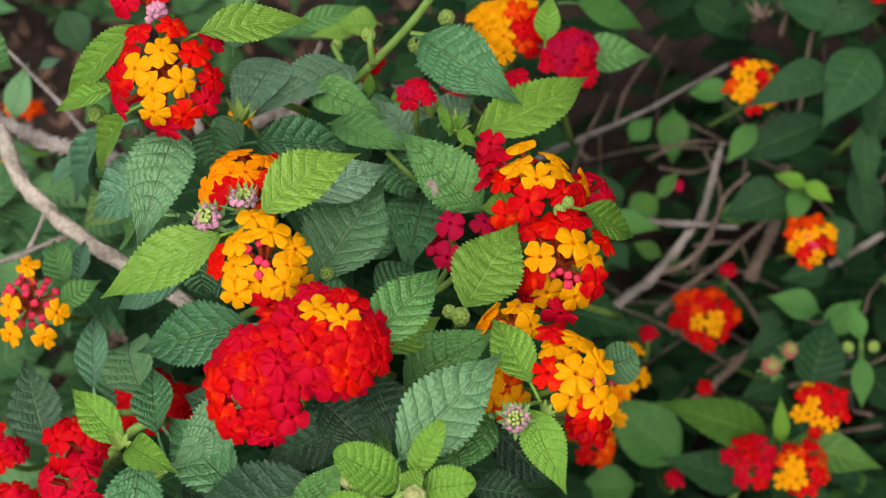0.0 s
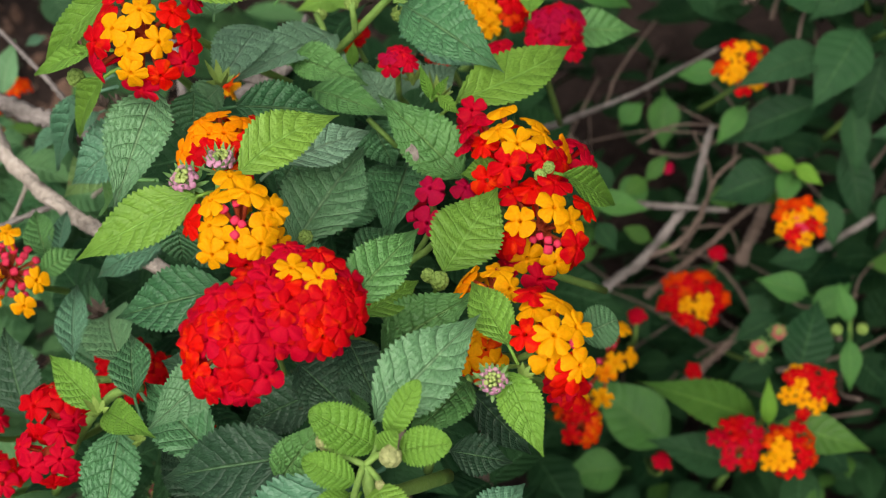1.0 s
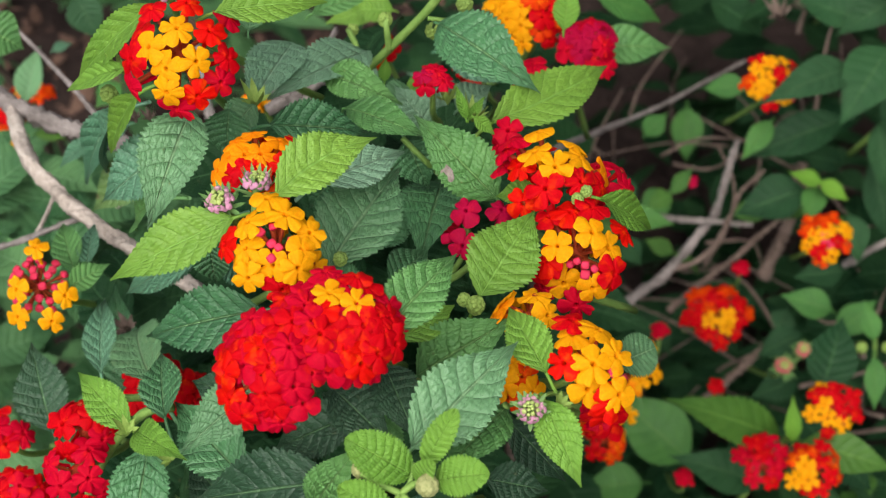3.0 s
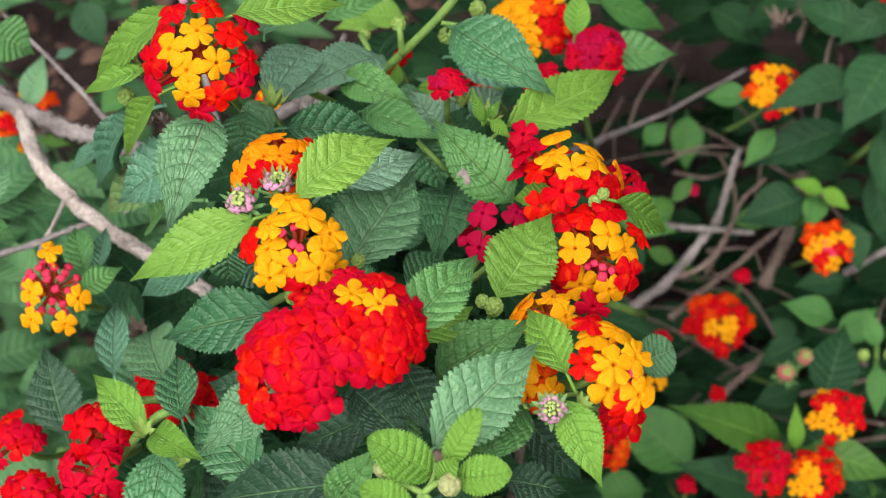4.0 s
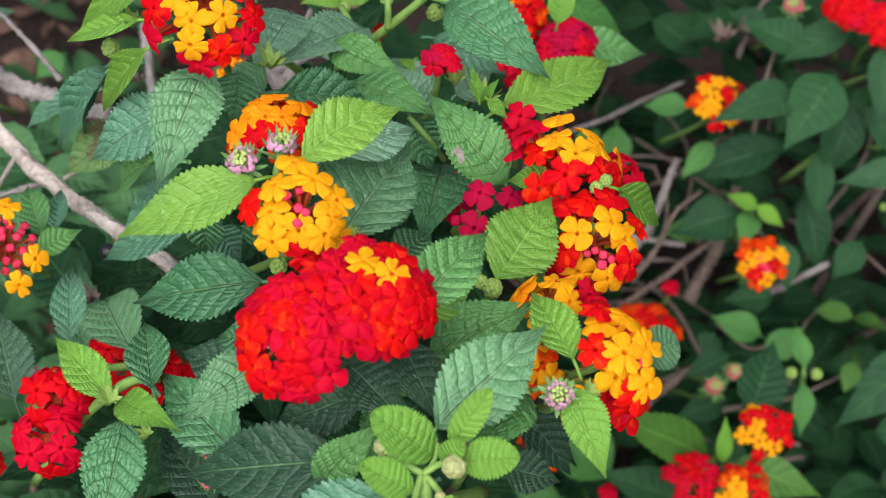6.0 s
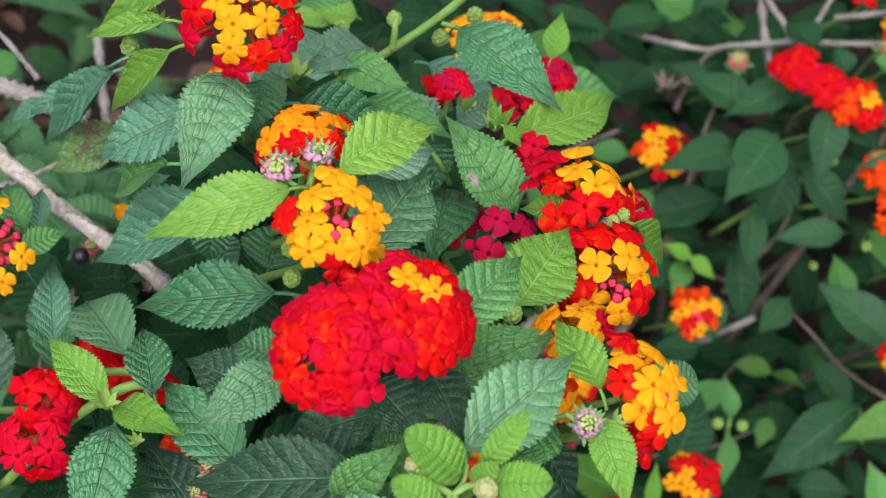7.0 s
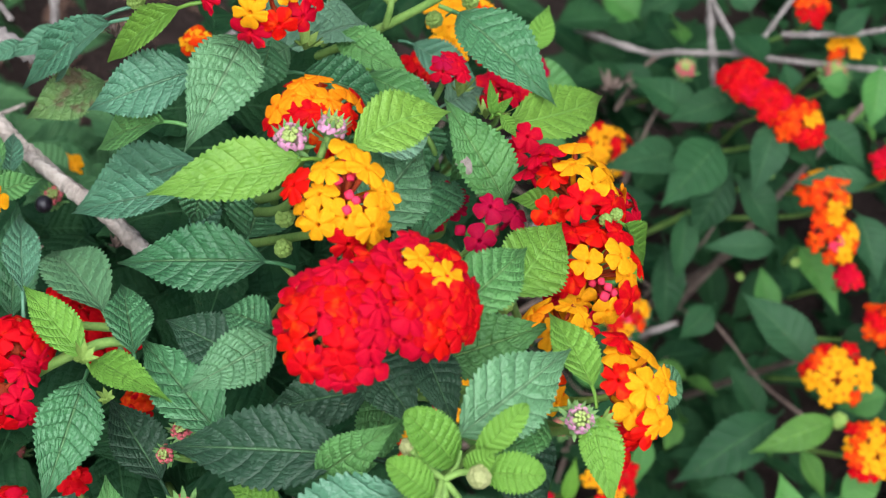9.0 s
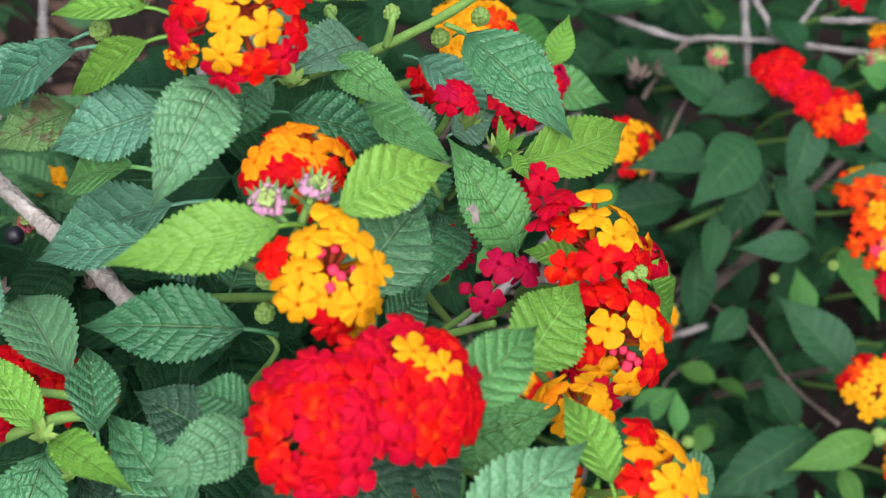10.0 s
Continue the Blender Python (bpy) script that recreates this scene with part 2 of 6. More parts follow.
LITTER = plain_material("dry_litter", (0.030, 0.018, 0.013), (0.19, 0.115, 0.085), 40.0, 0.9, 0.001)
DARKFRUIT = plain_material("black_berry", (0.006, 0.005, 0.008), (0.02, 0.014, 0.02), 200.0, 0.28, 0.0001, spec=0.5)
SCAR = plain_material("leaf_scar", (0.09, 0.07, 0.06), (0.25, 0.22, 0.19), 500.0, 0.85, 0.0002)


# ---- building helpers ----
def mesh_of(name, verts, faces, material, uvs=None, smooth=True):
    me = bpy.data.meshes.new(name)
    me.from_pydata([tuple(v) for v in verts], [], faces)
    me.materials.append(material)
    if smooth:
        me.polygons.foreach_set("use_smooth", [True] * len(me.polygons))
    if uvs is not None:
        lay = me.uv_layers.new(name="UVMap")
        idx = np.empty(len(me.loops), dtype=np.int32)
        me.loops.foreach_get("vertex_index", idx)
        lay.data.foreach_set("uv", np.asarray(uvs, dtype=np.float32)[idx].ravel())
    me.update()
    return me


def part(name, me, parent, m=None, label=""):
    """A mesh as one part of a thing, at the world pose m."""
    ob = new(name, me)
    ob.parent = parent
    up = parent.matrix_basis.copy()
    if parent.parent is not None:
        up = parent.parent.matrix_basis @ up
    ob.matrix_basis = up.inverted() @ (m or Matrix())
    if label:
        ob["label"] = label
    return ob


def thing(name, at, label, category, group=""):
    ob = new(name)
    ob.empty_display_size = 0.02
    ob.location = at
    ob.matrix_basis = Matrix.Translation(at)
    return tagged(ob, label, category, group)


def smooth_path(points, steps=6):
    """Catmull-Rom through the given places."""
    pts = [Vector(p) for p in points]
    pts = [2 * pts[0] - pts[1]] + pts + [2 * pts[-1] - pts[-2]]
    out = []
    for i in range(1, len(pts) - 2):
        a, b, c, d = pts[i - 1:i + 3]
        for k in range(steps):
            t = k / steps
            out.append(0.5 * ((2 * b) + (c - a) * t + (2 * a - 5 * b + 4 * c - d) * t * t + (3 * b - a - 3 * c + d) * t ** 3))
    out.append(pts[-2])
    return out


def tube_mesh(name, points, r0, r1, material, sides=8, steps=6, knots=0.0, seed=0, square=0.0, ridge=0.0):
    rnd = random.Random(seed)
    path = smooth_path(points, steps)
    side = None
    verts, faces = [], []
    for i, p in enumerate(path):
        d = (path[min(i + 1, len(path) - 1)] - path[max(i - 1, 0)]).normalized()
        if side is None:
            side = d.orthogonal().normalized()
        side = (side - d * side.dot(d)).normalized()
        up = d.cross(side)
        r = r0 + (r1 - r0) * i / (len(path) - 1)
        r *= 1 + knots * (rnd.random() - 0.4) * 2
        for k in range(sides):
            a = 2 * math.pi * k / sides
            rr = r * (1 + ridge * math.sin(3 * a + i * 0.35 + seed) + ridge * 0.6 * math.sin(7 * a - i * 0.2) + square * abs(math.cos(2 * a)) + knots * 0.5 * (rnd.random() - 0.5))
            verts.append(p + (side * math.cos(a) + up * math.sin(a)) * rr)
    for i in range(len(path) - 1):
        for k in range(sides):
            a, b = i * sides + k, i * sides + (k + 1) % sides
            faces.append((a, b, b + sides, a + sides))
    faces.append(tuple(range(sides))[::-1])
    faces.append(tuple(range(len(verts) - sides, len(verts))))
    return mesh_of(name, verts, faces, material)


def blade(length, width, seed, rows, cols, fold=14.0, arch=0.10, bow=0.0, quilt=1.0, peak=0.38, teeth=19, curl=0.0):
    """Points, faces and uvs of an ovate, toothed, quilted blade from the origin along +y, its face towards +z."""
    rnd = random.Random(seed)
    ph, wavy, wph = rnd.random() * 6, 0.012 * length * rnd.uniform(0.4, 1.4), rnd.random() * 6
    pa = 0.98 if peak < 0.48 else 0.62
    pb = pa * (1 - peak) / peak
    top = peak ** pa * (1 - peak) ** pb
    verts, uvs, faces = [], [], []
    tf = math.tan(radians(fold))
    for i in range(rows + 1):
        v = i / rows
        w = (max(v, 1e-4) ** pa * max(1 - v, 0.0) ** pb) / top * width / 2 + 0.0002
        tooth = 1 + (0.065 if peak < 0.48 else 0.085) * (2 * math.sin(math.pi * ((v * teeth + ph) % 1.0) ** 1.3) ** 0.7 - 1) * (1 if 0.04 < v < 0.985 else 0)
        for j in range(-cols, cols + 1):
            u = j / cols
            ue = u * (tooth if abs(j) == cols else 1.0)
            x = w * ue
            s = v * 8.5 - abs(u) ** 1.25 * 1.35 + 0.10 * math.sin(v * 17 + ph) + 0.12 * math.sin(u * 4 + wph) + 0.06 * math.sin(v * 41 + u * 7 + wph)
            bulge = (abs(math.sin(math.pi * (s + 0.5))) ** 0.7 - 0.5) * (1 - u ** 6) * min(1, abs(u) * 5) * min(1, w / (0.2 * width))
            z = abs(x) * tf + quilt * 0.064 * width * bulge
            z -= arch * length * (v - 0.25) ** 2 * 2.0
            z -= curl * width * abs(u) ** 3
            z += wavy * math.sin(v * 9 + wph + (2 if j > 0 else 0)) * abs(u)
            verts.append((x + bow * length * (v - v * v) * 4 * 0.5, v * length, z))
            uvs.append((0.5 + 0.5 * u, v))
    n = 2 * cols + 1
    for i in range(rows):
        for j in range(2 * cols):
            a = i * n + j
            faces.append((a, a + 1, a + n + 1, a + n))
    return verts, faces, uvs


def frame_of(b, t, normal, twist=0.0):
    """Pose with +y from b to t and +z as near as can be to the normal."""
    y = (Vector(t) - Vector(b)).normalized()
    nrm = Vector(normal)
    z = (nrm - y * nrm.dot(y)).normalized()
    x = y.cross(z)
    m = Matrix((x, y, z)).transposed().to_4x4()
    return Matrix.Translation(b) @ m @ pose(0, 0, 0, 0, twist, 0)


LEAF_COUNT = [0]
FACE = Vector((-0.05, -0.45, 0.89))


def leaf(plant, b, t, width, kind="M", twist=0.0, arch=0.10, fold=19.0, bow=0.0, far=False, peak=0.38, curl=0.0, normal=None, label=""):
    """One leaf with its stalk: base b, tip t."""
    LEAF_COUNT[0] += 1
    seed = LEAF_COUNT[0]
    length = (Vector(t) - Vector(b)).length
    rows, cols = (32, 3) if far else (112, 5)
    vs, fs, uv = blade(length, width, seed, rows, cols, fold, arch, bow, 0.2 if far else 0.85 * min(1.0, 0.1 + length / 0.030), peak, 16 if far else 23 if length > 0.016 else 15, curl)
    m = frame_of(b, t, normal or FACE, twist)
    # the stalk, a short tapering strip tube
    k, rs = len(vs), 0.00025 + 0.00025 * min(1.0, length / 0.04)
    s_len = 0.13 * length
    for i, yy in enumerate((-s_len, -s_len * 0.5, 0.0, 0.25 * length)):
        r = rs * (1.25, 1.05, 0.95, 0.35)[i]
        zz = (-1.15 * s_len, -0.35 * s_len, -0.0003, -0.0004)[i] - (arch * length * 0.125 if i < 3 else 0.0)
        for q in range(6):
            a = q * math.pi / 3
            vs.append((r * math.cos(a), yy, zz + r * math.sin(a)))
            uv.append((0.42, 0.2))
    for i in range(3):
        for q in range(6):
            a, bb = k + i * 6 + q, k + i * 6 + (q + 1) % 6
            fs.append((a, bb, bb + 6, a + 6))
    return part("leaf", mesh_of("leaf", vs, fs, (SMOOTH_SHADED_LEAF if far else LEAF)[kind], uv), plant, m, label)


# ---- florets: built once for each colour, shared by all heads ----
def floret_mesh(key, seed, fine=True):
    """A small flower: four or five puffed, blunt lobes, parted by narrow clefts, round a sunken throat."""
    rnd = random.Random(seed * 77 + ord(key))
    lobes = (5, 4, 5)[seed % 3]
    rings = (0.06, 0.12, 0.20, 0.32, 0.46, 0.60, 0.74, 0.86, 0.95, 1.0) if fine else (0.12, 0.32, 0.6, 0.85, 1.0)
    per = 13 if fine else 6
    wide = [rnd.uniform(0.80, 1.22) for _ in range(lobes)]
    full = sum(wide)
    size = [rnd.uniform(0.88, 1.12) for _ in range(lobes)]
    lift = [rnd.uniform(-0.24, 0.12) for _ in range(lobes)]
    turn = [rnd.uniform(-0.10, 0.10) for _ in range(lobes)]
    wave = [rnd.uniform(0, 6.28) for _ in range(lobes)]
    cleft = 0.50
    verts, uvs, faces = [], [], []
    seg = lobes * per
    for q in rings:
        start = 0.0
        for n in range(lobes):
            half = math.pi * wide[n] / full
            for k in range(per):
                g = 2 * k / per - 1
                a = start + half * (1 + g)
                broad = max(0.0, 1 - abs(g) ** 2.5) ** 0.55
                notch = 1 - 0.09 * math.exp(-((g - 0.1) / 0.28) ** 2)
                edge = (cleft + (size[n] - cleft) * broad) * notch * (1 + 0.03 * math.sin(g * 7 + wave[n]))
                spread_out = min(1.0, max(0.0, (q - 0.15) / 0.45))
                r = q * (edge * spread_out + 0.55 * (1 - spread_out))
                z = 0.07 * math.exp(-((q - 0.30) / 0.16) ** 2) - 0.5 * math.exp(-(q / 0.12) ** 2)
                z += 0.10 * q * (1 - q) * 2 - 0.08 * q ** 1.4 * abs(g) ** 2.2 - 0.09 * q ** 3
                z += (lift[n] * (1 - g * g) + turn[n] * g) * q * q + 0.03 * math.sin(g * 5 + wave[n]) * q * q
                verts.append((r * math.cos(a), r * math.sin(a), z))
                uvs.append((q, a / 6.283))
            start += 2 * half
    for i in range(len(rings) - 1):
        for k in range(seg):
            a, b = i * seg + k, i * seg + (k + 1) % seg
            faces.append((a, b, b + seg, a + seg))
    c = len(verts)
    verts.append((0, 0, -0.55))
    uvs.append((0.0, 0.0))
    faces += [(c, (k + 1) % seg, k) for k in range(seg)]
    # the tube below
    base = len(verts)
    for z, r in ((-0.16, 0.20), (-0.6, 0.15), (-1.6, 0.12)):
        for k in range(8):
            a = k * math.pi / 4
            verts.append((r * math.cos(a), r * math.sin(a), z))
            uvs.append((0.3, 0))
    for i in range(2):
        for k in range(8):
            a, b = base + i * 8 + k, base + i * 8 + (k + 1) % 8
            faces.append((a, a + 8, b + 8, b))
    return mesh_of("floret", verts, faces, PETAL[key], uvs)


def bud_mesh(key, seed):
    """Closed four-sided bud, a puffed little box on a tube."""
    rnd = random.Random(seed)
    verts, uvs, faces = [], [], []
    prof = ((-1.5, 0.16), (-0.5, 0.20), (-0.15, 0.40), (0.12, 0.52), (0.34, 0.46), (0.44, 0.20))
    for i, (z, r) in enumerate(prof):
        for k in range(12):
            a = k * math.pi / 6
            rr = r * (1 + 0.34 * abs(math.cos(2 * a)) * (i > 1)) * rnd.uniform(0.95, 1.05)
            verts.append((rr * math.cos(a), rr * math.sin(a), z))
            uvs.append((0.2 + 0.8 * i / 5, 0))
    for i in range(len(prof) - 1):
        for k in range(12):
            a, b = i * 12 + k, i * 12 + (k + 1) % 12
            faces.append((a, b, b + 12, a + 12))
    faces.append(tuple(range(60, 72)))
    return mesh_of("bud", verts, faces, PETAL[key], uvs)


FLORET = {(k, f): [floret_mesh(k, s + 1, f) for s in range(6)] for k in "yaosrcm" for f in (True, False)}
BUD = {k: [bud_mesh(k, s) for s in range(2)] for k in "pqvwm"}


def place_on(p, d, spin, size):
    z = Vector(d).normalized()
    x = z.orthogonal().normalized()
    m = Matrix((x, z.cross(x), z)).transposed().to_4x4()
    return Matrix.Translation(p) @ m @ pose(0, 0, 0, 0, 0, spin) @ Matrix.Scale(size, 4)


HEAD_COUNT = [0]


def head(plant, c, radius, axis, outer="r", mixed="", patches=(), cap=90.0, size=0.0044, dense=1.35, facing=0.8, far=False, stalk=0.03, gap=None, label="", flat=0.85, florets=(), room=1.25):
    """A domed flower head round c: florets of the outer colours, with patches (direction, degrees, colours) of others; "p" and "v" are closed buds.
    florets: colour and place from c in millimetres of those that stand out; the rest keeps its distance (room) from them."""
    HEAD_COUNT[0] += 1
    rnd = random.Random(HEAD_COUNT[0] * 13)
    c, axis = Vector(c), Vector(axis).normalized()
    n = max(5, int(dense * 2 * radius ** 2 * (1 - math.cos(radians(cap))) / size ** 2))
    side = axis.orthogonal().normalized()
    other = axis.cross(side)
    spots = []
    for i in range(n):
        h = 1 - (1 - math.cos(radians(cap))) * (i + 0.4) / n
        a = i * 2.39996 + rnd.uniform(-0.12, 0.12)
        s = math.sqrt(max(0, 1 - h * h))
        d = (axis * h + (side * math.cos(a) + other * math.sin(a)) * s + Vector([rnd.uniform(-0.05, 0.05) for _ in range(3)])).normalized()
        if gap and d.angle(Vector(gap[0])) < radians(gap[1]):
            continue
        cols = outer if not mixed or rnd.random() < 0.7 else mixed
        for pd, deg, pc in patches:
            if d.angle(Vector(pd)) < radians(deg):
                cols = pc
        if size > 0.0035 and cols in ("p", "v"):
            continue
        if any((d * radius - Vector(f[1:]) * 0.001).length < room * size for f in florets):
            continue
        spots.append((d, rnd.choice(cols)))
    for pd, deg, pc in patches:
        for _ in range(int(deg * deg / 30) if size > 0.0035 and pc in ("p", "v") else 0):
            lean = Vector([rnd.gauss(0, 0.5) for _ in range(3)]) * math.sin(radians(deg))
            spots.append(((Vector(pd) + lean).normalized(), pc))
    # receptacle with the bundle of tubes
    bm = bmesh.new()
    bmesh.ops.create_icosphere(bm, subdivisions=2, radius=radius * 0.28)
    verts = [v.co + c - axis * radius * 0.15 for v in bm.verts]
    faces = [tuple(v.index for v in f.verts) for f in bm.faces]
    bm.free()
    for d, key in spots:
        k = len(verts)
        x = d.orthogonal().normalized()
        y = d.cross(x)
        for q, r in ((0.25, 0.00045), (0.90, 0.0007)):
            for e in range(5):
                a = e * 1.2566
                verts.append(c + (d - axis * d.dot(axis) * (1 - flat)) * radius * q + (x * math.cos(a) + y * math.sin(a)) * r)
        for e in range(5):
            faces.append((k + e, k + (e + 1) % 5, k + 5 + (e + 1) % 5, k + 5 + e))
    for f in florets:
        k, e = len(verts), Vector(f[1:]) * 0.001
        x = e.orthogonal().normalized()
        y = e.normalized().cross(x)
        for q, r in ((0.2, 0.00045), (0.92, 0.0007)):
            for n in range(5):
                verts.append(c + e * q + (x * math.cos(n * 1.2566) + y * math.sin(n * 1.2566)) * r)
        for n in range(5):
            faces.append((k + n, k + (n + 1) % 5, k + 5 + (n + 1) % 5, k + 5 + n))
    o = Matrix.Translation(c)
    body = part("flower_head", mesh_of("flower_head", [v - c for v in verts], faces, STEM if outer == "v" else CORE), plant, o, label)
    for d, key in spots:
        tilt = (d + axis * facing + Vector([rnd.uniform(-0.32, 0.32) for _ in range(3)])).normalized()
        if key in "pv" and size > 0.0035:
            r = radius * rnd.uniform(0.84, 0.98)
            q = c + (d - axis * d.dot(axis) * (1 - flat)) * r
            part("bud", BUD[key][rnd.randrange(2)], body, place_on(q, tilt, rnd.uniform(0, 360), size * rnd.uniform(0.27, 0.42)))
        elif key in "pvw":
            r = radius * rnd.uniform(0.80, 0.92)
            part("bud", BUD[key][rnd.randrange(2)], body, place_on(c + (d - axis * d.dot(axis) * (1 - flat)) * r, tilt, rnd.uniform(0, 360), size * (0.60 if key == "p" else 0.66)))
        else:
            r = radius * (rnd.uniform(0.78, 0.93) if florets else rnd.uniform(0.80, 1.07) + (0.06 if key == "y" and outer[0] in "rc" else 0.0))
            part("floret", rnd.choice(FLORET[key, not far]), body, place_on(c + (d - axis * d.dot(axis) * (1 - flat)) * r, tilt, rnd.uniform(0, 360), size * rnd.uniform(0.90, 1.14)))
    for key, *e in florets:
        e = Vector(e) * 0.001
        tilt = (e.normalized() + axis * facing * 0.7 + Vector([rnd.uniform(-0.28, 0.28) for _ in range(3)])).normalized()
        e *= rnd.uniform(0.95, 1.05)
        if key == "p":
            part("bud", BUD[key][rnd.randrange(2)], body, place_on(c + e, tilt, rnd.uniform(0, 360), size * rnd.uniform(0.34, 0.46)))
        else:
            part("floret", rnd.choice(FLORET[key, not far]), body, place_on(c + e, tilt, rnd.uniform(0, 360), size * rnd.uniform(0.94, 1.10)))
    if stalk:
        down = plant.matrix_basis.translation - c
        down.normalize()
        p1 = c - axis * stalk * 0.5
        p2 = c - axis * stalk * 0.7 + Vector((0, 0.64, -0.77)) * stalk * 0.9
        p3 = p2 + (down * 0.3 + Vector((rnd.uniform(-0.5, 0.5), 0.64, -0.77))) * (0.035 if far else 0.07)
        part("peduncle", tube_mesh("peduncle", (c, p1, p2, p3), 0.0007, 0.0013, STEM, 7, 5), plant)
    return body


def bud_head(plant, c, r, axis, seed, tone="v"):
    """A head still closed: box-shaped buds, pink outside and pale green within, on a ruff of narrow green bracts."""
    rnd = random.Random(seed)
    c, axis = Vector(c), Vector(axis).normalized()
    side = axis.orthogonal().normalized()
    other = axis.cross(side)
    vs, fs = [], []
    for k in range(26):
        a = k * 0.4833 + (0.24 if k > 12 else 0.0) + rnd.uniform(-0.1, 0.1)
        out = side * math.cos(a) + other * math.sin(a)
        across = axis.cross(out)
        ln, up = r * (rnd.uniform(0.95, 1.4) if k < 13 else rnd.uniform(0.75, 0.98)), rnd.uniform(-0.35, 0.15) if k < 13 else rnd.uniform(0.65, 1.05)
        o = len(vs)
        for q, w, z in ((0.15, 0.06, -0.45), (0.5, 0.15, -0.3), (0.8, 0.11, -0.12), (1.0, 0.01, 0.05)):
            p = out * ln * q + axis * r * (z + up * q)
            vs += [p - across * r * w, p - axis * r * 0.06, p + across * r * w]
        for i in range(3):
            for j in range(2):
                b = o + i * 3 + j
                fs.append((b, b + 1, b + 4, b + 3))
    body = part("flower_head", mesh_of("flower_head", vs, fs, LEAF_BRACT, [(0.3, 0.4)] * len(vs)), plant, Matrix.Translation(c), "closed head of %s buds on green bracts" % ("coral" if tone == "q" else "pale pink"))
    for ring, count, lean, key, big in ((0, 4, 0.18, "w", 0.15), (1, 8, 0.50, "w", 0.20), (2, 13, 0.95, tone, 0.27), (3, 11, 1.25, tone, 0.27)):
        for k in range(count):
            a = 6.2832 * (k + 0.5 * (ring % 2)) / count + rnd.uniform(-0.15, 0.15)
            ln = lean + rnd.uniform(-0.1, 0.1)
            d = axis * math.cos(ln) + (side * math.cos(a) + other * math.sin(a)) * math.sin(ln)
            part("bud", BUD[key][rnd.randrange(2)], body, place_on(c + d * r * rnd.uniform(0.55, 0.80), d, rnd.uniform(0, 90), r * big * rnd.uniform(0.85, 1.2)))
    p2 = c - axis * 0.02 + Vector((0, 0.64, -0.77)) * 0.025
    part("peduncle", tube_mesh("peduncle", (c, c - axis * 0.012, p2, p2 + Vector((0, 0.64, -0.77)) * 0.06), 0.0008, 0.0013, STEM, 7, 5), plant)
    return body


def stem(plant, points, r0, r1, material=None, name="stem", knots=0.05, label=""):
    return part(name, tube_mesh(name, points, r0, r1, material or STEM, 10, 7, knots, len(points), 0.10), plant, None, label)


def green_bud(plant, c, r, d=(0, 0, 1), material=None):
    """Young fruit: a tight knob of little green drupes."""
    rnd = random.Random(int(r * 1e6))
    vs, fs = [], []
    bm = bmesh.new()
    bmesh.ops.create_icosphere(bm, subdivisions=2, radius=1.0)
    ball = [v.co.copy() for v in bm.verts]
    tris = [tuple(v.index for v in f.verts) for f in bm.faces]
    bm.free()
    for i in range(27):
        h = 1 - 1.8 * i / 26
        a, w = i * 2.39996, math.sqrt(max(0, 1 - h * h))
        o = Vector((w * math.cos(a), w * math.sin(a), h * 1.12)) * r * 0.70
        k, q = len(vs), r * (rnd.uniform(0.34, 0.40) if material is None else rnd.uniform(0.40, 0.46))
        vs += [o * (0.90 if material is None else 0.80) + v * q for v in ball]
        fs += [tuple(k + e for e in f) for f in tris]
    return part("young_fruit", mesh_of("young_fruit", vs, fs, material or GREENBUD), plant, place_on(c, d, 20, 1.0))


def star_calyx(plant, c, d, r, material=None):
    """Spent head: a star of narrow green sepals, or a brown dried one."""
    vs, fs = [], []
    for k in range(7):
        a = k * 0.8976
        o = len(vs)
        up = 0.5 + 0.4 * (k % 3)
        dx, dy = math.cos(a), math.sin(a)
        for q, w, z in ((0.0, 0.09, -0.2), (0.25, 0.19, 0.2), (0.48, 0.18, 0.55 * up), (0.75, 0.01, 1.1 * up)):
            vs += [(r * (q * dx - w * dy), r * (q * dy + w * dx), r * z), (r * q * dx, r * q * dy, r * (z - 0.10)), (r * (q * dx + w * dy), r * (q * dy - w * dx), r * z)]
        for i in range(3):
            for j in range(2):
                b = o + i * 3 + j
                fs.append((b, b + 1, b + 4, b + 3))
    return part("calyx", mesh_of("calyx", vs, fs, material or GREENBUD), plant, place_on(c, d, 10, 1.0), "dried brown remains of the plant" if material else "")


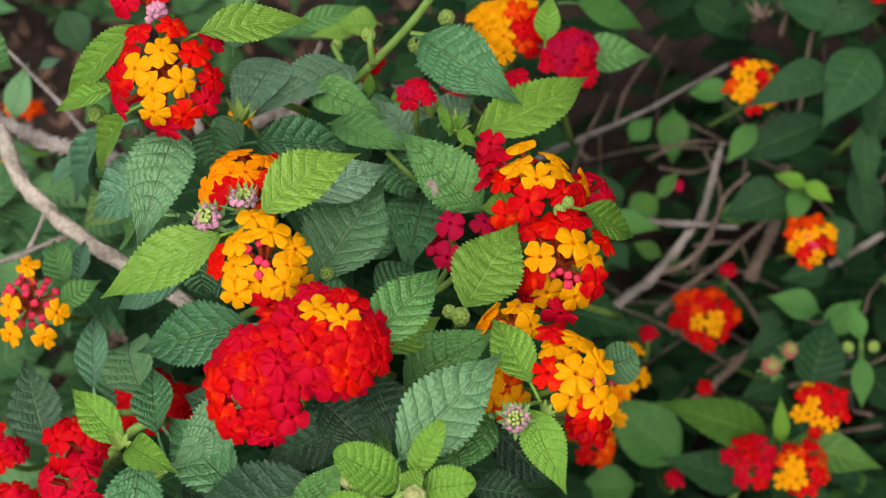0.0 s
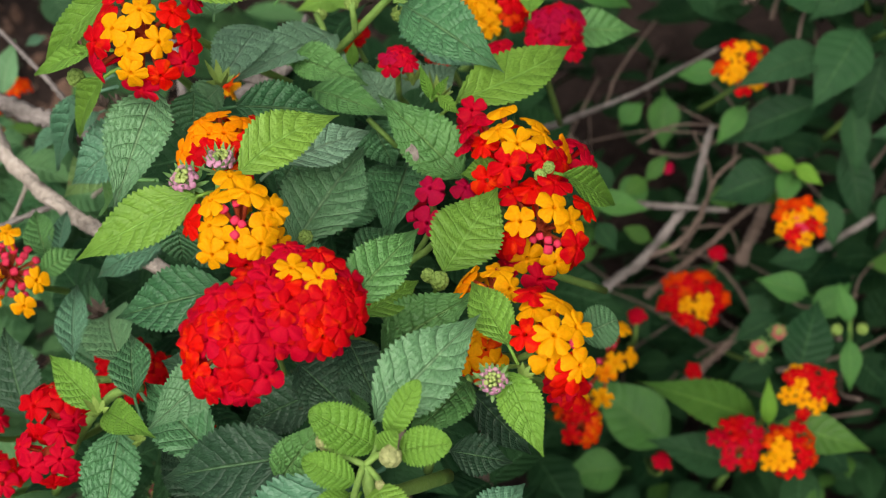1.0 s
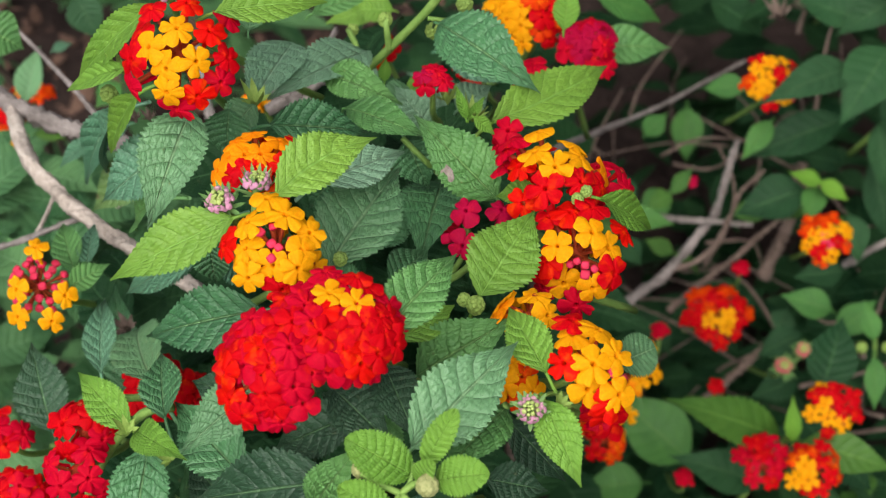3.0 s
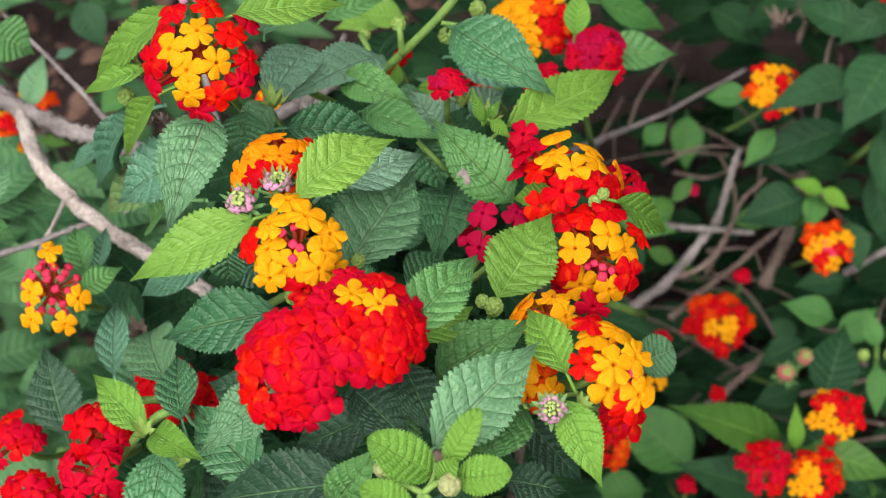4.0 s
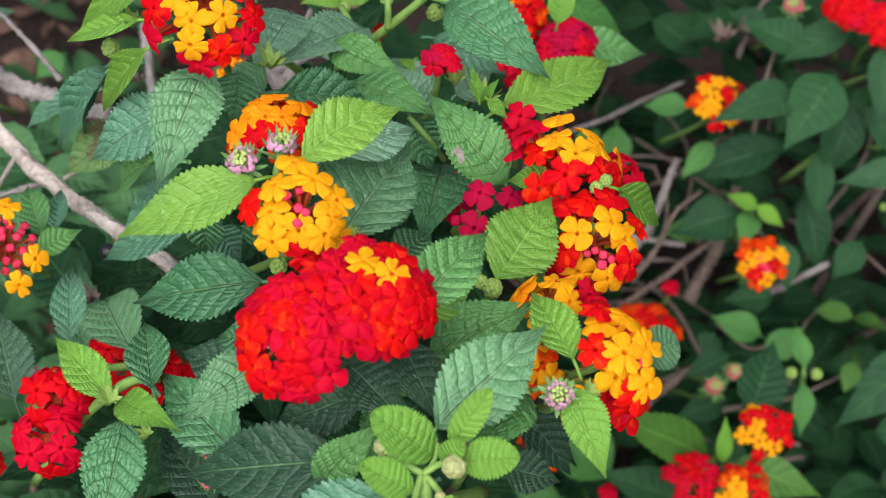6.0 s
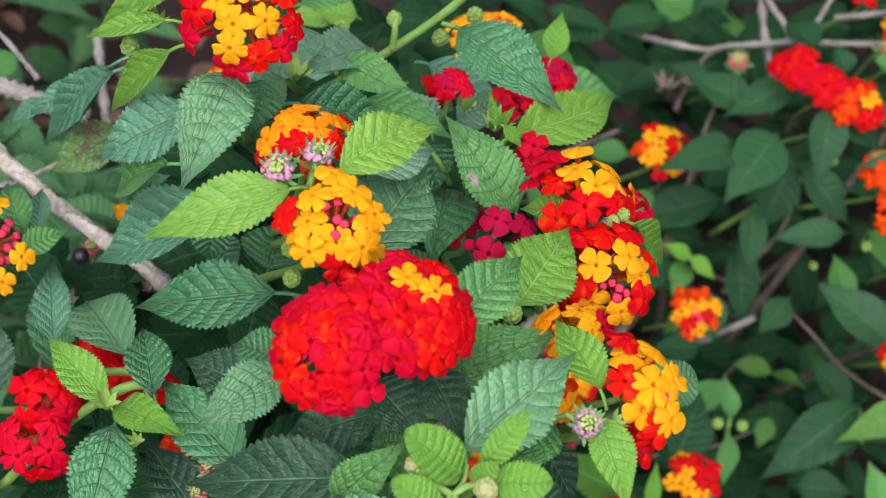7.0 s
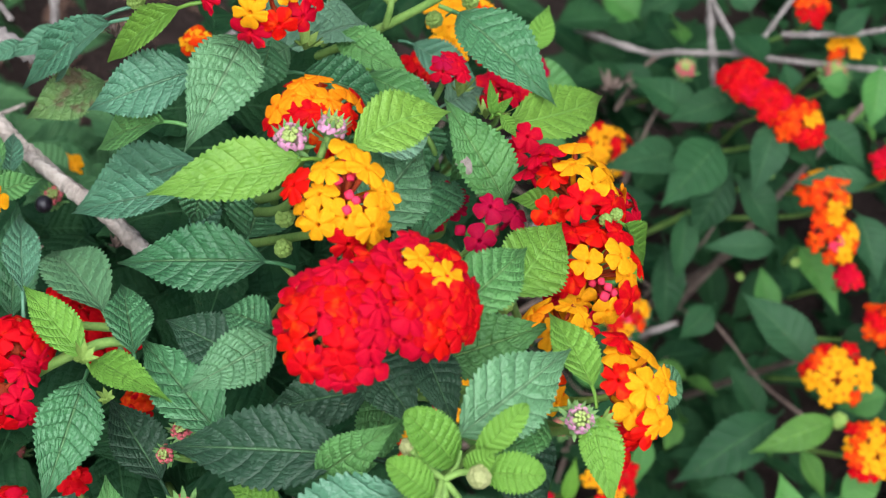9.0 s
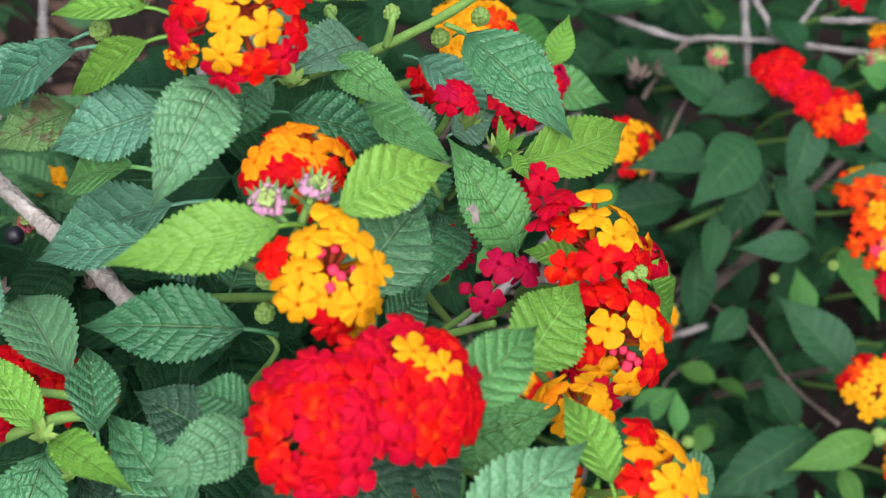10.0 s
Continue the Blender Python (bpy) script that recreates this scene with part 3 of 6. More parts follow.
def foliage(plant, name, count, box, seed, low, high, skip=None, lean=(0, 0, 1), wide=(0.45, 0.6), material=None):
    """Lower leaves in pairs, joined: box is depth, side and height in the camera's view."""
    rnd = random.Random(seed)
    vs, fs, uv = [], [], []
    made = 0
    while made < count:
        d, x, h = [rnd.uniform(*q) for q in box]
        if skip and skip(d, x, h):
            continue
        made += 1
        p = Vector((x, d * 0.6428 + h * 0.7660, 0.78 - d * 0.7660 + h * 0.6428))
        if p.z < -0.19:
            continue
        ln = rnd.uniform(low, high)
        a = rnd.uniform(0, 6.283)
        for half in (0, math.pi):
            dr = Vector((math.cos(a + half), math.sin(a + half) * 0.8, rnd.uniform(-0.45, 0.35)))
            nrm = Vector((rnd.uniform(-0.4, 0.4), rnd.uniform(-0.7, 0.2), 1.0)) + Vector(lean)
            m = frame_of(p, p + dr, nrm, rnd.uniform(-25, 25))
            b, f, w = blade(ln * rnd.uniform(0.8, 1.1), ln * rnd.uniform(*wide), rnd.randrange(10 ** 6), 13, 2, 14, rnd.uniform(0.0, 0.25), rnd.uniform(-0.1, 0.1), 0.8, 0.42, 6)
            k = len(vs)
            vs += [m @ Vector(q) for q in b]
            fs += [tuple(k + i for i in q) for q in f]
            uv += w
    o = plant.matrix_basis.translation
    ob = part(name, mesh_of(name, [v - o for v in vs], fs, material or LEAF_SHADED, uv), plant, Matrix.Translation(o))
    ob["kind"] = "stuff"
    return ob


def mound(plant, centre, radii, count, seed, low=0.03, high=0.05, material=None, clear=True, shell=0.45):
    """The outer leaves of a rounded shrub, joined; clear keeps them out of the camera's view."""
    rnd = random.Random(seed)
    vs, fs, uv = [], [], []
    for _ in range(count):
        d = Vector((rnd.gauss(0, 1), rnd.gauss(0, 1), rnd.gauss(0, 1))).normalized()
        bump = 1 + 0.16 * noise.noise(d * 2.3 + Vector((seed, 0, 0))) + 0.08 * noise.noise(d * 6.0)
        q = rnd.uniform(shell, 1.0) ** 0.6 * bump
        p = Vector(centre) + Vector((d.x * radii[0], d.y * radii[1], d.z * radii[2])) * q
        if p.z < GROUND + 0.015:
            continue
        depth = p.y * 0.6428 + (0.78 - p.z) * 0.7660
        rise = p.y * 0.7660 - (0.78 - p.z) * 0.6428
        if clear and depth < 1.12 and -0.34 * depth - 0.16 < p.x < 0.50 * depth + 0.10 and -0.16 * depth - 0.13 < rise < 0.17 * depth + 0.10:
            continue
        ln = rnd.uniform(low, high)
        dr = (d * 0.6 + Vector((rnd.uniform(-1, 1), rnd.uniform(-1, 1), rnd.uniform(-0.8, 0.4)))).normalized()
        m = frame_of(p, p + dr, d * 0.5 + Vector((rnd.uniform(-0.4, 0.4), rnd.uniform(-0.4, 0.4), 0.8)), rnd.uniform(-30, 30))
        b, f, w = blade(ln, ln * rnd.uniform(0.45, 0.6), rnd.randrange(10 ** 6), 7, 1, 14, rnd.uniform(0.0, 0.25), 0.0, 0.5, 0.42, 5)
        k = len(vs)
        vs += [m @ Vector(v) for v in b]
        fs += [tuple(k + i for i in v) for v in f]
        uv += w
    o = plant.matrix_basis.translation
    ob = part("foliage", mesh_of("foliage", [v - o for v in vs], fs, material or LEAF_SHADED, uv), plant, Matrix.Translation(o))
    ob["kind"] = "stuff"


# ---- ground ----
GROUND = -0.22


def ground_height(x, y):
    return 0.010 * noise.noise((x * 9, y * 9, 3.0)) + 0.006 * noise.noise((x * 31, y * 31, 7.0))


side_n = 130
ticks = [math.sinh(q) * 60 / math.sinh(6.5) for q in np.linspace(-6.5, 6.5, side_n)]
gv, gf = [], []
for gy in ticks:
    for gx in ticks:
        gv.append((gx + 0.05, gy + 0.45, GROUND + (ground_height(gx, gy) if abs(gx) + abs(gy) < 8 else 0.0)))
for i in range(side_n - 1):
    for j in range(side_n - 1):
        k = i * side_n + j
        gf.append((k, k + 1, k + side_n + 1, k + side_n))
tagged(new("ground", mesh_of("ground", gv, gf, SOIL)), "brown soil under the shrubs, its colour darkened for shade", "soil", kind="structure")

rl = random.Random(5)
lv, lf = [], []
for _ in range(1500):
    x, y = rl.uniform(-0.62, 0.02), rl.uniform(0.5, 1.6)
    ln = rl.uniform(0.008, 0.035)
    a = rl.uniform(0, 6.283)
    b = Vector((x, y, GROUND + ground_height(x - 0.05, y - 0.45) + rl.uniform(0.001, 0.006)))
    m = frame_of(b, b + Vector((math.cos(a), math.sin(a), rl.uniform(-0.1, 0.2))), (rl.uniform(-0.5, 0.5), rl.uniform(-0.5, 0.5), 1))
    v, f, _ = blade(ln, ln * rl.choice((0.12, 0.4, 0.55)), rl.randrange(10 ** 6), 6, 1, rl.uniform(-30, 30), rl.uniform(-0.3, 0.4), 0, 0.3, 0.45, 4)
    k = len(lv)
    lv += [m @ Vector(q) for q in v]
    lf += [tuple(k + i for i in q) for q in f]
tagged(new("leaf_litter", mesh_of("leaf_litter", lv, lf, LITTER)), "dry brown leaf litter scattered on the soil", "leaf litter", kind="stuff")


# ---- the shrubs ----
front_shrub = thing("lantana_shrub", (0.0, 0.36, GROUND), "lantana shrub with rough green leaves and red and yellow flower heads", "shrub", "lantana shrubs")
side_shrub = thing("lantana_shrub", (-0.14, 0.44, GROUND), "small lantana shrub with crimson and half-opened pink heads", "shrub", "lantana shrubs")
rear_shrub = thing("lantana_shrub", (0.24, 0.70, GROUND), "low lantana shrub with small orange heads and leaves darkened for shade", "shrub", "lantana shrubs")
far_shrub = thing("lantana_shrub", (-0.26, 0.78, GROUND), "sparse lantana shrub behind a bare pale branch", "shrub", "lantana shrubs")


def branch(points, r0, r1, material):
    """A bare branch lying among the shrubs, with stubs of side twigs and a foot that reaches the soil."""
    ob = new("dry_branch", tube_mesh("dry_branch", points, r0, r1, material, 18, 16, 0.12 if material is BARK else 0.28, int(points[0][0] * 1000), 0.0, 0.14))
    return tagged(ob, "bare pale grey woody branch among the shrubs" if material is not DRYBARK else "thin bare brown twig among the shrubs", "branch", "bare branches")


def lone_floret(plant, c, d, key):
    if key == "P":
        return part("bud", BUD["m"][0], plant, place_on(c, d, 0, 0.0024))
    return part("floret", FLORET[key, True][0], plant, place_on(c, d, 25, 0.0042))


def main_stem(plant, foot, top, r):
    a, b = Vector(foot), Vector(top)
    mid = a.lerp(b, 0.5) + Vector((random.uniform(-0.02, 0.02), random.uniform(-0.01, 0.03), 0.0))
    part("stem", tube_mesh("stem", (a, mid, b), r, r * 0.45, DRYBARK, 9, 8, 0.10, int(abs(b.x) * 999)), plant)


for sx, sy, sz in ((-0.02, 0.34, 0.33), (0.03, 0.34, 0.32), (0.0, 0.30, 0.33), (-0.04, 0.36, 0.31), (0.04, 0.42, 0.30)):
    main_stem(front_shrub, (sx * 0.4, 0.36 + sy * 0.05, GROUND - 0.01), (sx, sy, sz), 0.0045)
for sx, sy, sz in ((-0.09, 0.35, 0.27), (-0.12, 0.37, 0.26), (-0.10, 0.40, 0.27)):
    main_stem(side_shrub, (-0.14 + sx * 0.1, 0.44, GROUND - 0.01), (sx, sy, sz), 0.0035)
for sx, sy, sz in ((0.17, 0.57, 0.15), (0.20, 0.50, 0.10), (0.25, 0.58, 0.18), (0.27, 0.52, 0.16), (0.30, 0.66, 0.2)):
    main_stem(rear_shrub, (0.24 + sx * 0.06, 0.68 + sy * 0.03, GROUND - 0.01), (sx, sy, sz), 0.0035)
for sx, sy, sz in ((-0.19, 0.60, 0.17), (-0.22, 0.62, 0.2)):
    main_stem(far_shrub, (-0.26, 0.78, GROUND - 0.01), (sx, sy, sz), 0.0035)

stem(front_shrub, ((-0.0507, 0.4012, 0.3712), (-0.0407, 0.4057, 0.3746), (-0.0289, 0.4109, 0.3788)), 0.0019, 0.0015, TWIG, "twig", 0.2, "dry grey-brown twig under the leaves")
stem(front_shrub, ((-0.0396, 0.4115, 0.3803), (-0.0371, 0.4065, 0.3750), (-0.0382, 0.4013, 0.3700)), 0.0022, 0.0018, TWIG, "twig", 0.2, "dry grey-brown twig under the leaves")
stem(front_shrub, ((-0.0479, 0.4072, 0.3769), (-0.0434, 0.4049, 0.3741), (-0.0353, 0.3995, 0.3680)), 0.0026, 0.0021, TWIG, "twig", 0.2, "dry grey-brown twig under the leaves")
leaf(front_shrub, (-0.0469, 0.3160, 0.4602), (-0.0480, 0.3067, 0.4514), 0.0109, "G")
leaf(front_shrub, (-0.0414, 0.3245, 0.4537), (-0.0501, 0.3176, 0.4483), 0.0095, "S")
leaf(front_shrub, (0.0026, 0.3504, 0.4163), (-0.0074, 0.3589, 0.4248), 0.0108, "P")
leaf(front_shrub, (-0.0023, 0.3643, 0.4160), (-0.0137, 0.3613, 0.4132), 0.0103, "S")
leaf(front_shrub, (0.0099, 0.3573, 0.4162), (0.0195, 0.3622, 0.4215), 0.0105, "P")
leaf(front_shrub, (-0.0241, 0.3798, 0.4111), (-0.0374, 0.3810, 0.4134), 0.0109, "M")
leaf(front_shrub, (-0.0036, 0.3274, 0.4359), (0.0024, 0.3180, 0.4272), 0.0122, "G")
leaf(front_shrub, (-0.0213, 0.3142, 0.4379), (-0.0286, 0.3074, 0.4323), 0.0128, "G")
leaf(front_shrub, (0.0152, 0.3267, 0.4355), (0.0082, 0.3179, 0.4272), 0.0098, "M")
leaf(front_shrub, (-0.0128, 0.3084, 0.4151), (-0.0036, 0.3200, 0.4249), 0.0140, "G")
leaf(front_shrub, (-0.0628, 0.3242, 0.4880), (-0.0906, 0.3275, 0.4584), 0.0093, "N")
leaf(front_shrub, (-0.0715, 0.3198, 0.4715), (-0.0913, 0.3263, 0.4575), 0.0057, "L")
leaf(front_shrub, (-0.0701, 0.3180, 0.4634), (-0.0853, 0.3259, 0.4324), 0.0088, "N")
leaf(front_shrub, (-0.0543, 0.3064, 0.4705), (-0.0630, 0.2759, 0.4634), 0.0158, "S")
leaf(front_shrub, (-0.0358, 0.3681, 0.4332), (-0.0440, 0.3263, 0.4506), 0.0150, "P", arch=0.04)
leaf(front_shrub, (-0.0151, 0.3771, 0.4211), (-0.0378, 0.3335, 0.4500), 0.0140, "P", arch=0.06)
leaf(front_shrub, (-0.0260, 0.3542, 0.4346), (-0.0058, 0.3381, 0.4405), 0.0105, "M", fold=26)
leaf(front_shrub, (-0.0372, 0.3157, 0.4547), (-0.0119, 0.3217, 0.4465), 0.0128, "G", arch=0.10)
leaf(front_shrub, (-0.0194, 0.3330, 0.4430), (0.0017, 0.3176, 0.4494), 0.0097, "M", normal=(-0.1, -0.3, 0.95))
leaf(front_shrub, (0.0202, 0.3064, 0.4361), (-0.0009, 0.3211, 0.4524), 0.0150, "M", arch=0.05)
leaf(front_shrub, (-0.0304, 0.2669, 0.4830), (-0.0078, 0.2854, 0.4839), 0.0128, "N", bow=-0.12)
leaf(front_shrub, (-0.0212, 0.2744, 0.4488), (-0.0040, 0.3078, 0.4505), 0.0198, "S")
leaf(front_shrub, (-0.0240, 0.2909, 0.4600), (-0.0019, 0.3117, 0.4511), 0.0123, "P")
leaf(front_shrub, (0.0058, 0.3281, 0.4192), (0.0004, 0.2944, 0.4302), 0.0170, "G")
leaf(front_shrub, (0.0151, 0.2627, 0.4518), (0.0291, 0.2882, 0.4548), 0.0168, "N", fold=10, normal=(-0.1, -0.55, 0.83))
leaf(front_shrub, (-0.0058, 0.2322, 0.4787), (0.0102, 0.2532, 0.4810), 0.0122, "M")
leaf(front_shrub, (-0.0036, 0.2470, 0.4558), (0.0097, 0.2598, 0.4534), 0.0083, "L")
leaf(front_shrub, (-0.0403, 0.2652, 0.4778), (-0.0707, 0.2585, 0.4647), 0.0126, "N")
leaf(front_shrub, (-0.0584, 0.3031, 0.4184), (-0.0856, 0.3109, 0.3926), 0.0101, "T")
leaf(front_shrub, (-0.0541, 0.2996, 0.4284), (-0.0540, 0.2966, 0.4129), 0.0095, "G")
leaf(front_shrub, (-0.0386, 0.2719, 0.4352), (-0.0725, 0.2783, 0.4169), 0.0156, "G")
leaf(front_shrub, (-0.0711, 0.2768, 0.3993), (-0.0891, 0.3300, 0.3618), 0.0158, "S")
leaf(side_shrub, (-0.0632, 0.2551, 0.4136), (-0.0686, 0.2827, 0.4067), 0.0107, "G")
leaf(side_shrub, (-0.0738, 0.2596, 0.4019), (-0.0917, 0.2804, 0.3998), 0.0097, "L")
leaf(side_shrub, (-0.0718, 0.2566, 0.4059), (-0.0571, 0.2356, 0.4273), 0.0083, "L")
leaf(side_shrub, (-0.1042, 0.2842, 0.3641), (-0.1132, 0.3101, 0.3727), 0.0151, "D")
leaf(front_shrub, (-0.0360, 0.2429, 0.4444), (-0.0541, 0.2288, 0.4385), 0.0119, "S")
leaf(front_shrub, (-0.0415, 0.2357, 0.4153), (-0.0632, 0.2625, 0.4123), 0.0153, "G")
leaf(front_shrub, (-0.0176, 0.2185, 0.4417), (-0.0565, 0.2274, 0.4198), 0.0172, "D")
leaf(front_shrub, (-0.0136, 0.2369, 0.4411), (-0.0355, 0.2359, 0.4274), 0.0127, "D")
leaf(front_shrub, (-0.0233, 0.2151, 0.4360), (-0.0126, 0.2163, 0.4577), 0.0097, "M")
leaf(front_shrub, (-0.0001, 0.2084, 0.4601), (-0.0129, 0.2103, 0.4710), 0.0094, "L", peak=0.52)
leaf(front_shrub, (0.0028, 0.2075, 0.4658), (0.0090, 0.2124, 0.4777), 0.0056, "L", peak=0.5)
leaf(front_shrub, (0.0049, 0.2049, 0.4637), (0.0155, 0.2028, 0.4696), 0.0078, "L", peak=0.52)
leaf(front_shrub, (-0.0046, 0.1999, 0.4596), (-0.0151, 0.2027, 0.4647), 0.0069, "L", peak=0.5)
leaf(front_shrub, (0.0008, 0.2047, 0.4636), (0.0045, 0.2048, 0.4701), 0.0046, "L", peak=0.5)
leaf(front_shrub, (-0.0001, 0.2133, 0.4629), (0.0231, 0.2361, 0.4713), 0.0163, "S")
leaf(front_shrub, (0.0001, 0.2448, 0.4449), (0.0221, 0.2504, 0.4597), 0.0143, "M")
leaf(front_shrub, (0.0289, 0.2314, 0.4647), (0.0207, 0.2533, 0.4622), 0.0093, "L")
leaf(front_shrub, (0.0204, 0.2280, 0.4568), (0.0067, 0.2082, 0.4625), 0.0107, "M")
leaf(front_shrub, (0.0283, 0.2244, 0.4641), (0.0356, 0.2071, 0.4575), 0.0092, "L")
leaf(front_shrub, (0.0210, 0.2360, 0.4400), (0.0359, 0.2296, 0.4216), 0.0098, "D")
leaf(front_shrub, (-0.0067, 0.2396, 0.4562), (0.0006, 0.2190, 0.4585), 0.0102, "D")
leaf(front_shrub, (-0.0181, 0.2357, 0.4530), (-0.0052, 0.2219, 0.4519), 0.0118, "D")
leaf(front_shrub, (0.0191, 0.3286, 0.4416), (0.0539, 0.3616, 0.4336), 0.0147, "N", bow=0.08)
leaf(front_shrub, (0.0048, 0.3646, 0.4435), (0.0305, 0.3358, 0.4478), 0.0175, "G")
leaf(front_shrub, (0.0057, 0.4018, 0.3959), (0.0310, 0.3949, 0.3899), 0.0115, "T")
leaf(front_shrub, (0.0571, 0.4573, 0.3441), (0.0860, 0.4600, 0.3420), 0.0140, "M")
leaf(front_shrub, (0.0451, 0.2920, 0.4525), (0.0624, 0.3017, 0.4293), 0.0088, "L")
leaf(front_shrub, (0.0298, 0.2960, 0.4508), (0.0186, 0.3020, 0.4429), 0.0059, "L")
leaf(front_shrub, (0.0459, 0.2418, 0.4536), (0.0543, 0.2438, 0.4564), 0.0094, "S", peak=0.55, fold=8.0, normal=(0.1, -0.6, 0.8))
leaf(front_shrub, (-0.0462, 0.3140, 0.4950), (-0.0200, 0.3256, 0.4888), 0.0097, "N")
leaf(side_shrub, (-0.1474, 0.4377, 0.3750), (-0.1342, 0.4363, 0.3659), 0.0158, "M")
leaf(front_shrub, (-0.0856, 0.3539, 0.4219), (-0.1058, 0.3597, 0.3813), 0.0109, "T")
leaf(front_shrub, (-0.0621, 0.3180, 0.4450), (-0.0863, 0.3158, 0.4259), 0.0156, "T")
leaf(front_shrub, (-0.0672, 0.3067, 0.4374), (-0.0843, 0.3267, 0.4018), 0.0110, "M")
leaf(front_shrub, (-0.0843, 0.3432, 0.4306), (-0.1000, 0.3667, 0.3780), 0.0121, "T")
leaf(front_shrub, (-0.0945, 0.3789, 0.3906), (-0.1081, 0.3729, 0.3811), 0.0070, "T")
leaf(side_shrub, (-0.0810, 0.3606, 0.3920), (-0.1005, 0.3529, 0.3791), 0.0137, "X", label="leaf blotched with rusty brown spots")
leaf(front_shrub, (-0.0559, 0.3168, 0.4153), (-0.0852, 0.3242, 0.3784), 0.0174, "T")
leaf(side_shrub, (-0.1043, 0.3377, 0.3695), (-0.1135, 0.3646, 0.3634), 0.0093, "M")
leaf(side_shrub, (-0.1006, 0.3386, 0.3703), (-0.1026, 0.3629, 0.3645), 0.0062, "T")
leaf(side_shrub, (-0.1039, 0.3276, 0.3741), (-0.0920, 0.3332, 0.3787), 0.0073, "M")
leaf(side_shrub, (-0.0906, 0.2971, 0.3746), (-0.0964, 0.3338, 0.3662), 0.0095, "T")
leaf(side_shrub, (-0.0718, 0.2639, 0.3873), (-0.0758, 0.2346, 0.3761), 0.0154, "G")
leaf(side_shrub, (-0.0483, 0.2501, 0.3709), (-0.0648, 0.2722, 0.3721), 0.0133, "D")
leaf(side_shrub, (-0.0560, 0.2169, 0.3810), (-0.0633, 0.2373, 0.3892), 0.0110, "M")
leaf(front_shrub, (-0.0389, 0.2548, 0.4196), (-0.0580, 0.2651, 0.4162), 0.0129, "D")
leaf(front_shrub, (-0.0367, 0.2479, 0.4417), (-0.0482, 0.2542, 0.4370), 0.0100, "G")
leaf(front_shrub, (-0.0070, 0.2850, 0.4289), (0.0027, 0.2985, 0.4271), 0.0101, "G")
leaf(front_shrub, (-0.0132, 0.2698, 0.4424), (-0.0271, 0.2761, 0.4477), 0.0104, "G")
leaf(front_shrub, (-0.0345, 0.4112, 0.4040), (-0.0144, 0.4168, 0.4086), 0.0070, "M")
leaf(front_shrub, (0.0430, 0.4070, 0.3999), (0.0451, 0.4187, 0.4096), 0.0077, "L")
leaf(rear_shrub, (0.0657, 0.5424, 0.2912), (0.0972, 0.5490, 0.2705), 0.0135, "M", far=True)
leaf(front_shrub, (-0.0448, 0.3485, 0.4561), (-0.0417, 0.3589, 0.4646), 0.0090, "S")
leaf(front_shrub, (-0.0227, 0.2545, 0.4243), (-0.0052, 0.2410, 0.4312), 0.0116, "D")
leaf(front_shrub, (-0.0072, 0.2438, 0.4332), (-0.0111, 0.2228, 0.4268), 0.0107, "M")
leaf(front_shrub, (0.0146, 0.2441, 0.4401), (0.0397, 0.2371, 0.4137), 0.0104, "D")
leaf(front_shrub, (-0.0535, 0.3131, 0.4058), (-0.0454, 0.3088, 0.3975), 0.0090, "T")
leaf(front_shrub, (-0.0383, 0.3056, 0.4037), (-0.0363, 0.3189, 0.4094), 0.0160, "G")
leaf(rear_shrub, (0.1498, 0.6124, 0.1666), (0.1288, 0.6194, 0.1597), 0.0121, "M", far=True)
leaf(rear_shrub, (0.1389, 0.7028, 0.0598), (0.1378, 0.6788, 0.0399), 0.0179, "M", far=True)
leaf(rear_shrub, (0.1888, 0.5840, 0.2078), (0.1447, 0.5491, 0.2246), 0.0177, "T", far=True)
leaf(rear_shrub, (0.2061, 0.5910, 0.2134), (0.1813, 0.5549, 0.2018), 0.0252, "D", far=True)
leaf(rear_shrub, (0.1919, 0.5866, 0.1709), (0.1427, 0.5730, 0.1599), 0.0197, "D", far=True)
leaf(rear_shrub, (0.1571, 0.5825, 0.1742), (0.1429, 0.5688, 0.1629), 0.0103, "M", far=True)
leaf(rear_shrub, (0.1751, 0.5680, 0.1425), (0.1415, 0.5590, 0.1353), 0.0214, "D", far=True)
leaf(rear_shrub, (0.1811, 0.5632, 0.1515), (0.1662, 0.5677, 0.1553), 0.0075, "L", far=True)
leaf(rear_shrub, (0.1806, 0.5638, 0.1520), (0.1944, 0.5570, 0.1462), 0.0080, "L", far=True)
leaf(rear_shrub, (0.1813, 0.5684, 0.1428), (0.1736, 0.5492, 0.1399), 0.0114, "M", far=True)
leaf(rear_shrub, (0.1500, 0.4382, 0.1258), (0.0992, 0.4282, 0.1699), 0.0200, "N", far=True)
leaf(rear_shrub, (0.1452, 0.4336, 0.0961), (0.1041, 0.4375, 0.1126), 0.0187, "D", far=True)
leaf(rear_shrub, (0.1725, 0.4650, 0.1219), (0.1850, 0.4977, 0.1360), 0.0225, "D", far=True)
leaf(rear_shrub, (0.1963, 0.4765, 0.1313), (0.1962, 0.4580, 0.1159), 0.0094, "M", far=True)
leaf(rear_shrub, (0.1963, 0.4826, 0.1364), (0.1920, 0.4963, 0.1478), 0.0085, "M", far=True)
leaf(rear_shrub, (0.1570, 0.4283, 0.1371), (0.1963, 0.4163, 0.1333), 0.0171, "N", far=True)
leaf(rear_shrub, (0.1526, 0.4280, 0.1368), (0.1522, 0.4401, 0.1534), 0.0068, "L", far=True)
leaf(rear_shrub, (0.1187, 0.4687, 0.0604), (0.0823, 0.4940, 0.0818), 0.0285, "M", far=True)
